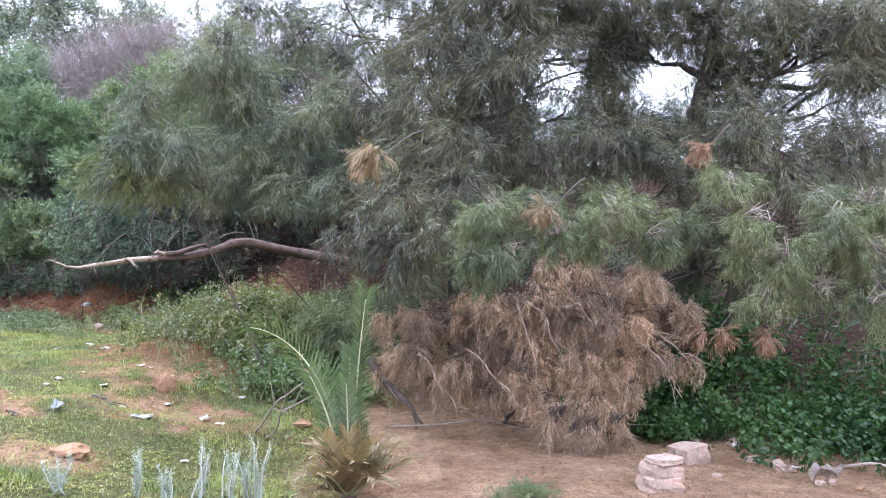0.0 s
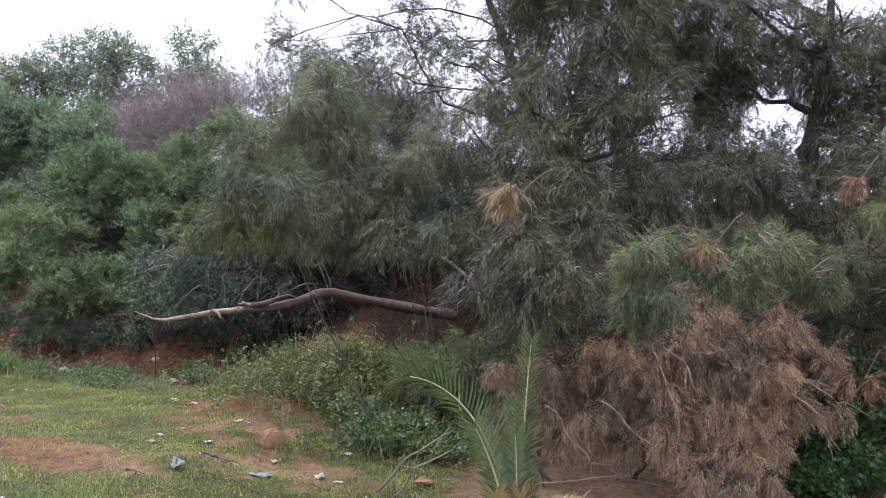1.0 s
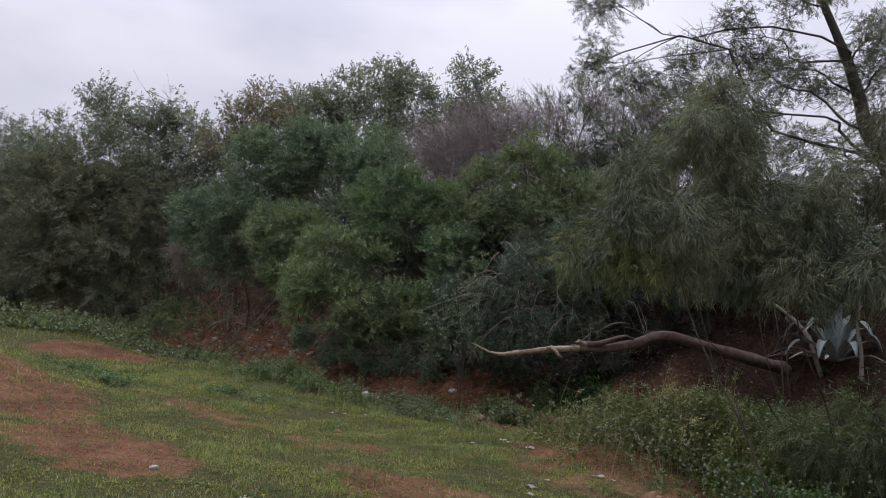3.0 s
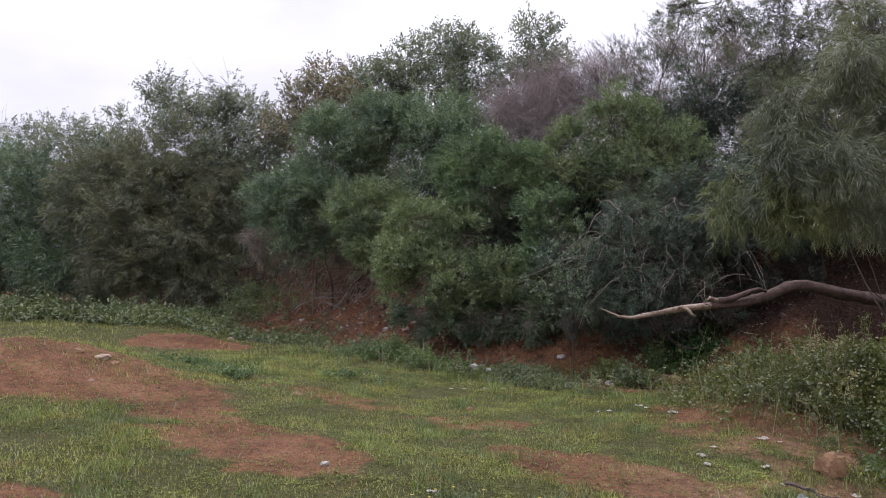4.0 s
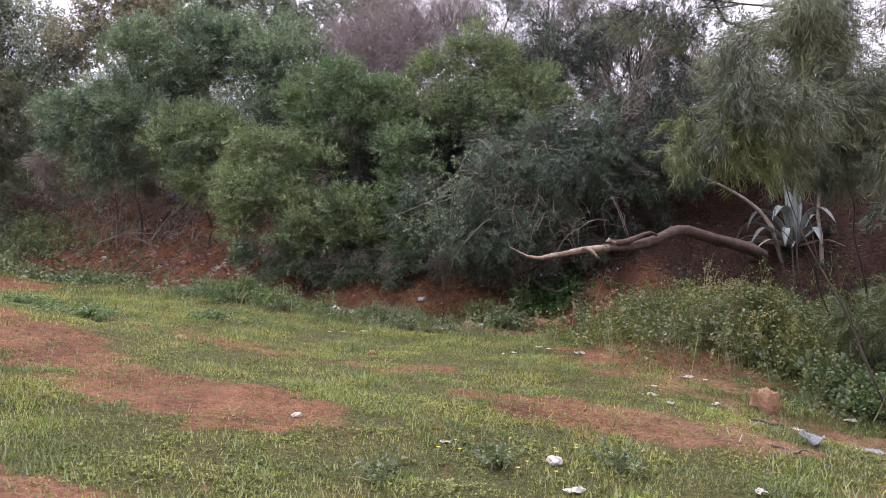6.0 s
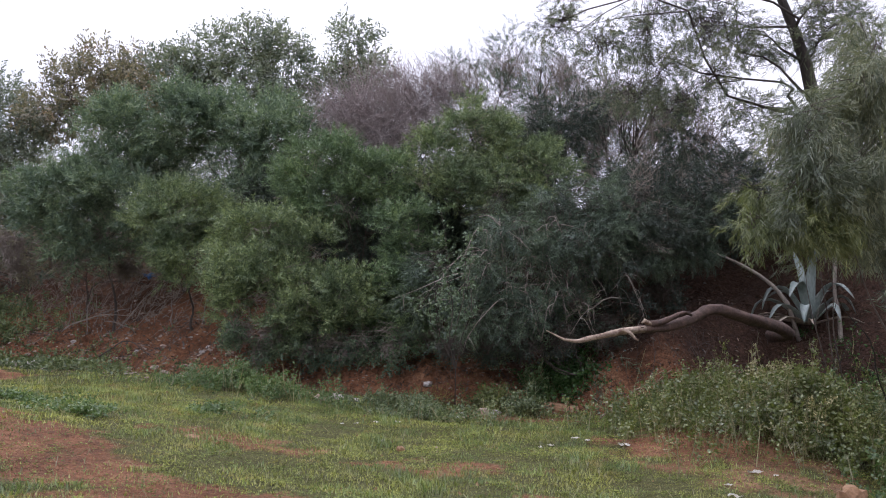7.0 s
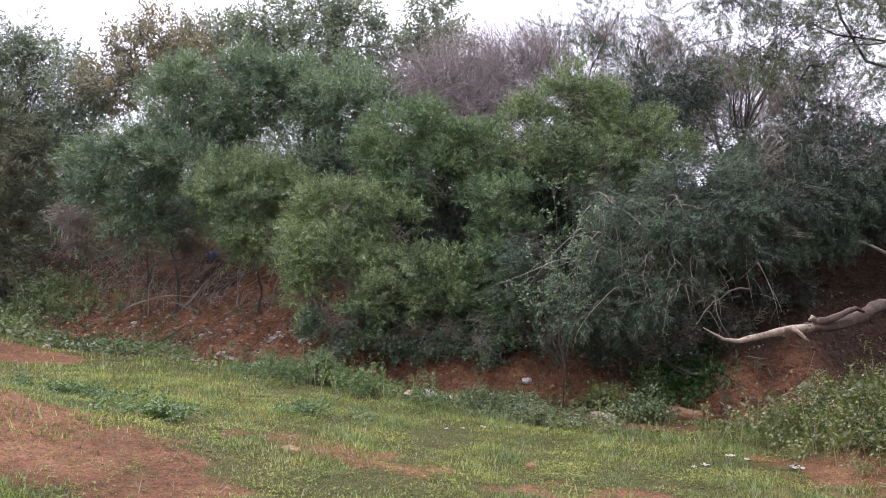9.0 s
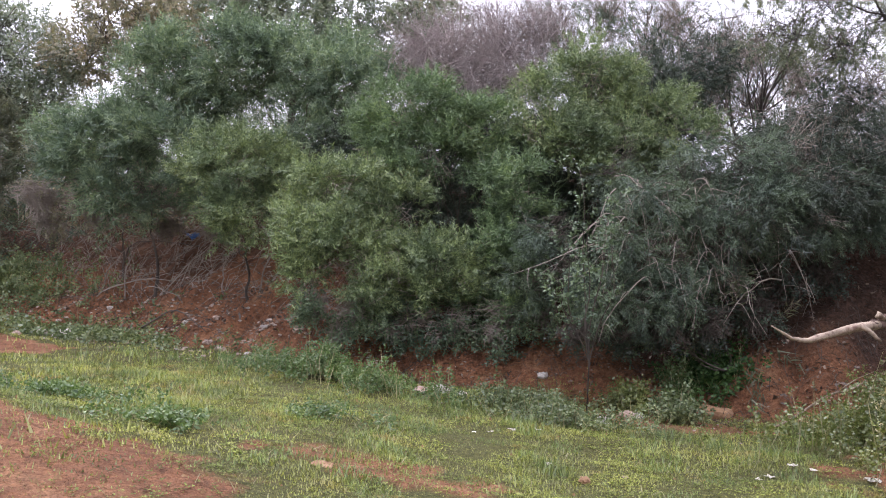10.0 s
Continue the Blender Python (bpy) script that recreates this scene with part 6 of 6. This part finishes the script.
weed_patch("weed_patch", "leafy green weeds covering the hump beside the log", _x, _y, 0.6, WEED_MID, 853, 6, 0.19)
_x, _y = scatter(330, -1.9, 17.6, 1.5, 1.0, 854)
weed_patch("weed_patch", "olive weeds and dry stems between log and agave", _x, _y, 0.5, WEED, 855, 6, 0.17)
_x, _y = scatter(260, 0.2, 16.6, 1.4, 1.6, 856)
weed_patch("weed_patch", "shaded green weeds under the overhanging trees", _x, _y, 0.6, NETTLE, 857, 6, 0.22)
_x, _y = scatter(400, -1.9, 12.2, 1.1, 0.8, 805)
weed_patch("weed_patch", "green leafy weeds beside the palm", _x, _y, 0.6, WEED_MID, 815, 7, 0.19)
_x, _y = scatter(480, -11.4, 17.9, 1.9, 0.75, 806, -28)
weed_patch("weed_patch", "bushy green weeds at the foot of the bank", _x, _y, 0.5, WEED_MID, 816, 8, 0.13)
_x, _y = scatter(80, -8.7, 17.4, 0.5, 0.4, 807, -10)
weed_patch("weed_patch", "grey-green weeds with pale stems on the red earth", _x, _y, 0.4, WEED_BLUE, 817, 6, 0.14)
_x, _y = scatter(90, -8.0, 16.4, 1.3, 0.5, 808, -20)
weed_patch("weed_patch", "pale feathery weeds edging the turf", _x, _y, 0.27, WEED_BLUE, 818, 6, 0.13)
_x, _y = scatter(90, -6.95, 17.9, 0.35, 0.35, 809)
weed_patch("weed_patch", "green creeper on the red earth", _x, _y, 0.5, WEED, 819, 6, 0.18)
_x, _y = scatter(140, -5.5, 18.8, 0.5, 0.5, 810)
weed_patch("weed_patch", "broad-leaved creeper on the bank", _x, _y, 0.55, NETTLE, 820, 6, 0.24)
_x, _y = scatter(130, -8.2, 17.4, 1.8, 0.9, 837, -25)
weed_patch("weed_patch", "scattered low grey-green weeds on the red earth", _x, _y, 0.34, WEED_BLUE, 838, 5, 0.15)
_x, _y = scatter(70, -6.1, 18.5, 0.3, 0.3, 849)
weed_patch("weed_patch", "leafy green creeper hanging on the bank foot", _x, _y, 0.5, WEED_MID, 851, 6, 0.17)
_x, _y = scatter(90, -6.4, 17.2, 0.4, 0.25, 821)
weed_patch("weed_patch", "small weeds beside the orange block", _x, _y, 0.42, WEED_BLUE, 822, 6, 0.17)
_x, _y = scatter(300, -17.2, 23.4, 3.4, 1.2, 823, -38)
weed_patch("weed_patch", "low green weeds along the bank foot", _x, _y, 0.22, WEED_BLUE, 824, 4, 0.26)
_x, _y = scatter(560, -24.0, 25.2, 4.6, 1.5, 825, -30)
weed_patch("weed_patch", "green weeds and tall stalks at the far bank foot", _x, _y, 0.62, WEED_BLUE, 826, 5, 0.36)
_x, _y = scatter(430, -21.3, 27.4, 3.4, 1.7, 827, -30)
weed_patch("weed_patch", "olive weeds straggling over the far bank", _x, _y, 0.75, WEED_BLUE, 828, 5, 0.26)
_x, _y = scatter(420, -30, 27.2, 5.5, 2.0, 845, -25)
weed_patch("weed_patch", "tall grey-green weeds below the far shrubs", _x, _y, 0.9, WEED_BLUE, 846, 5, 0.45)
_x, _y = scatter(340, -21.3, 24.8, 2.6, 1.0, 847, -38)
weed_patch("weed_patch", "patchy grey-green weeds below the far bank", _x, _y, 0.42, WEED_BLUE, 848, 4, 0.3)
_x, _y = scatter(40, 0.75, 7.5, 0.3, 0.2, 829)
weed_patch("weed_patch", "small grey-green weed on the bare path", _x, _y, 0.2, WEED_BLUE, 830, 4, 0.13, "acacia")
_x, _y = [np.concatenate(q) for q in zip(scatter(110, -13.6, 14.2, 1.0, 0.6, 858, 20), scatter(60, -12.1, 12.9, 0.6, 0.4, 859), scatter(40, -11.0, 14.6, 0.7, 0.4, 860))]
weed_patch("weed_patch", "low dark green weeds growing in the grass", _x, _y, 0.14, WEED_MID, 861, 5, 0.13)
_x, _y = [np.concatenate(q) for q in zip(scatter(14, -6.75, 7.75, 0.14, 0.14, 831), scatter(10, -5.9, 7.95, 0.12, 0.12, 835), scatter(8, -7.5, 7.2, 0.14, 0.14, 836))]
weed_patch("weed_patch", "low thistle weeds in the turf", _x, _y, 0.1, WEED_BLUE, 832, 3, 0.16, "broad")

for _k, (_x, _y, _h) in enumerate(((-2.45, 6.75, 0.42), (-1.95, 6.85, 0.5), (-1.7, 6.8, 0.45), (-1.5, 6.95, 0.52), (-2.15, 6.6, 0.3), (-1.62, 7.05, 0.4), (-2.9, 6.4, 0.25))):
    _g = np.random.default_rng(850 + _k)
    _at = np.array(on_ground(_x, _y))
    _ob = thing("silver_weed", _at, "upright silvery woolly weed at the path edge", "weed", "silvery weeds")
    for _j in range(3):
        _top = _at + np.array([_g.normal(0, 0.05), _g.normal(0, 0.05), _h * (0.7 + 0.35 * _g.random())])
        _v, _f = tube(bend(_at + _g.normal(0, 0.03, 3) * (1, 1, 0), _top, 0, 0.01, 6, _g) - _at, [0.009, 0.004], 5)
        _st = link_faces("stem", _v, _f, SILVER_STEM, _ob)
        _q = _at + (_top - _at) * np.linspace(0.1, 1, 15)[:, None]
        _a = _g.random(15) * 6.283
        link_mesh("foliage", place_sprays("broad", _q - _at, np.stack([np.cos(_a) * 0.45, np.sin(_a) * 0.45, 1.0 + 0 * _a], 1), 0.085 + 0 * _a, _g), 3, SILVER_LEAF, _st)["kind"] = "stuff"

_x, _y = scatter(130, -3.4, 13.9, 2.2, 1.6, 841, -20)
weed_patch("dry_stalks", "dry straw stalks standing among the weeds", _x, _y, 0.95, WEED_STRAW, 842, 3, 0.16, "broad", category="stalks")

# crumbs of stone and dead twigs on the bank, and fallen leaves
_g = np.random.default_rng(900)
_n = 5200
_x = _g.uniform(-23, -4, _n)
_y = np.interp(_x, FOOT_X, FOOT_Y) + _g.normal(0.8, 1.3, _n)
_z = height(_x, _y)
_s = ((0.014 + 0.1 * _g.random(_n) ** 3.4) * (0.6 + 0.6 * (1 - sm(-13, -8, _x))))[:, None, None]
_oct = np.array([(1, 0, 0), (-1, 0, 0), (0, 1, 0), (0, -1, 0), (0, 0, 1), (0, 0, -1)], float)
_rot = np.array([[0, 2, 4], [2, 1, 4], [1, 3, 4], [3, 0, 4], [2, 0, 5], [1, 2, 5], [3, 1, 5], [0, 3, 5]])
_q = np.linalg.qr(_g.normal(size=(_n, 3, 3)))[0]
_v = np.einsum("kj,nij->nki", _oct, _q) * (0.55 + 0.6 * _g.random((_n, 6, 1))) * np.array([1, 0.85, 0.5]) * _s * 0.6 + np.stack([_x, _y, _z], 1)[:, None, :]
tagged(link_mesh("rubble", _v[:, _rot].reshape(-1, 3), 3, RUBBLE), "small stones and crumbs strewn over the red bank", "rubble", kind="stuff")
_n = 900
_x = _g.uniform(-21, -12, _n)
_y = np.interp(_x, FOOT_X, FOOT_Y) + _g.uniform(1.8, 5.0, _n)
_t, _l = _g.random(_n) * 6.283, 0.25 + 0.7 * _g.random(_n) ** 2
_bx, _by = _x + np.cos(_t) * _l, _y + np.sin(_t) * _l * 0.7
_a = np.stack([_x, _y, height(_x, _y) + 0.03], 1)
_b = np.stack([_bx, _by, height(_bx, _by) + 0.05 + 0.45 * _g.random(_n) ** 2], 1)
tagged(link_mesh("dead_brushwood", fine_twigs(_a, _b, 0.008, 0.1, _g), 4, TWIG_GREY), "heap of dead grey-brown twigs on top of the red bank", "twigs", kind="stuff")
_n = 1500
_x = _g.uniform(-20, 3, _n)
_y = np.interp(_x, FOOT_X, FOOT_Y) + _g.normal(1.2, 1.0, _n)
_a = np.stack([_x, _y, height(_x, _y) + 0.03], 1)
_t = _g.random(_n) * 6.283
_l = 0.12 + 0.4 * _g.random(_n)
_bx, _by = _x + np.cos(_t) * _l, _y + np.sin(_t) * _l
_b = np.stack([_bx, _by, height(_bx, _by) + 0.04 + 0.25 * _g.random(_n) ** 3], 1)
tagged(link_mesh("dead_twigs", fine_twigs(_a, _b, 0.005, 0.05, _g), 4, BARK), "dead grey twigs littering the bank", "twigs", kind="stuff")
_n = 7000
_x = _g.uniform(-20, 3, _n)
_y = np.interp(_x, FOOT_X, FOOT_Y) + 0.2 + np.abs(_g.normal(0, 2.2, _n))
_c = np.stack([_x, _y, height(_x, _y) + 0.012], 1)
_t, _l = _g.random(_n) * 6.283, 0.025 + 0.04 * _g.random(_n)
_u = np.stack([np.cos(_t), np.sin(_t), 0.5 * _g.normal(size=_n)], 1) * _l[:, None]
_w = np.stack([-np.sin(_t), np.cos(_t), 0.5 * _g.normal(size=_n)], 1) * _l[:, None] * 0.4
tagged(link_mesh("leaf_litter", np.stack([_c - _u, _c + _w, _c + _u, _c - _w], 1), 4, LEAF_LITTER), "brown and grey fallen leaves lying on the bank", "leaf litter", kind="stuff")
stick("dry_stalk", on_ground(-0.95, 7.4, 0.45), (-1.26, 7.4, 0.74), 0.014, DRY_WOOD, "bare broken palm stalk among the fronds", 0.02, 730, 0)

# pale arching dead twigs that stand out of the brown brush
for _k, (_a, _b) in enumerate((((0.9, 9.9, 0.95), (1.1, 9.7, -0.1)), ((1.0, 9.9, 1.0), (1.45, 9.6, 0.2)), ((1.3, 9.9, 0.9), (1.75, 9.6, 0.75)), ((2.2, 9.9, 0.7), (2.85, 9.6, 0.35)), ((2.3, 9.9, 0.5), (2.75, 9.5, -0.05)), ((0.3, 10.0, 0.4), (0.9, 9.7, -0.3)), ((-0.3, 10.2, 0.3), (0.2, 9.9, -0.4)))):
    stick("dead_twig", _a, _b, 0.011, DRY_WOOD, "pale bare twig arching out of the dead brush", 0.12, 740 + _k, 3)

# yellow flowers in the turf
_g = np.random.default_rng(905)
for _k in range(16):
    _x, _y = -7.2 + 0.9 * _g.random() + (0.4 if _k % 3 else 0), 7.3 + 0.9 * _g.random()
    _at = np.array(on_ground(_x, _y))
    _ob = thing("yellow_flower", _at, "small yellow flower head standing in the turf", "flower", "yellow flowers")
    _v, _f = tube(np.array([(0, 0, -0.01), (0.004, 0.002, 0.05), (0.006, 0.0, 0.085)]), [0.0022, 0.0016], 4)
    link_faces("stem", _v, _f, PALM_STALK, _ob)
    _t = np.arange(8) * 0.785 + _g.random()
    _c = np.array([0.006, 0, 0.086])
    _tip = _c + np.stack([np.cos(_t), np.sin(_t), 0.35 + 0 * _t], 1) * 0.014
    _w = np.stack([-np.sin(_t), np.cos(_t), 0 * _t], 1) * 0.005
    link_mesh("petals", np.stack([np.tile(_c, (8, 1)), _tip + _w, _tip - _w], 1).reshape(-1, 3), 3, FLOWER, _ob)
_n = 1500
_x, _y = _g.uniform(-14, -1, _n), _g.uniform(6, 16, _n)
_m = _g.random(_n) < edge_fade(_x, _y) * (0.2 + 0.8 * sm(0, 0.6, wave(_x, _y, 58, 2.2)))
_x, _y = _x[_m], _y[_m]
_t, _l = _g.random(len(_x)) * 6.283, 0.04 + 0.12 * _g.random(len(_x)) ** 2
_a = np.stack([_x, _y, height(_x, _y) + 0.012], 1)
_bx, _by = _x + np.cos(_t) * _l, _y + np.sin(_t) * _l
_b = np.stack([_bx, _by, height(_bx, _by) + 0.012 + 0.02 * _g.random(len(_x))], 1)
tagged(link_mesh("straw_bits", fine_twigs(_a, _b, 0.004, 0.05, _g), 4, WEED_STRAW), "pale straw bits and dry stems lying in the turf", "straw", kind="stuff")
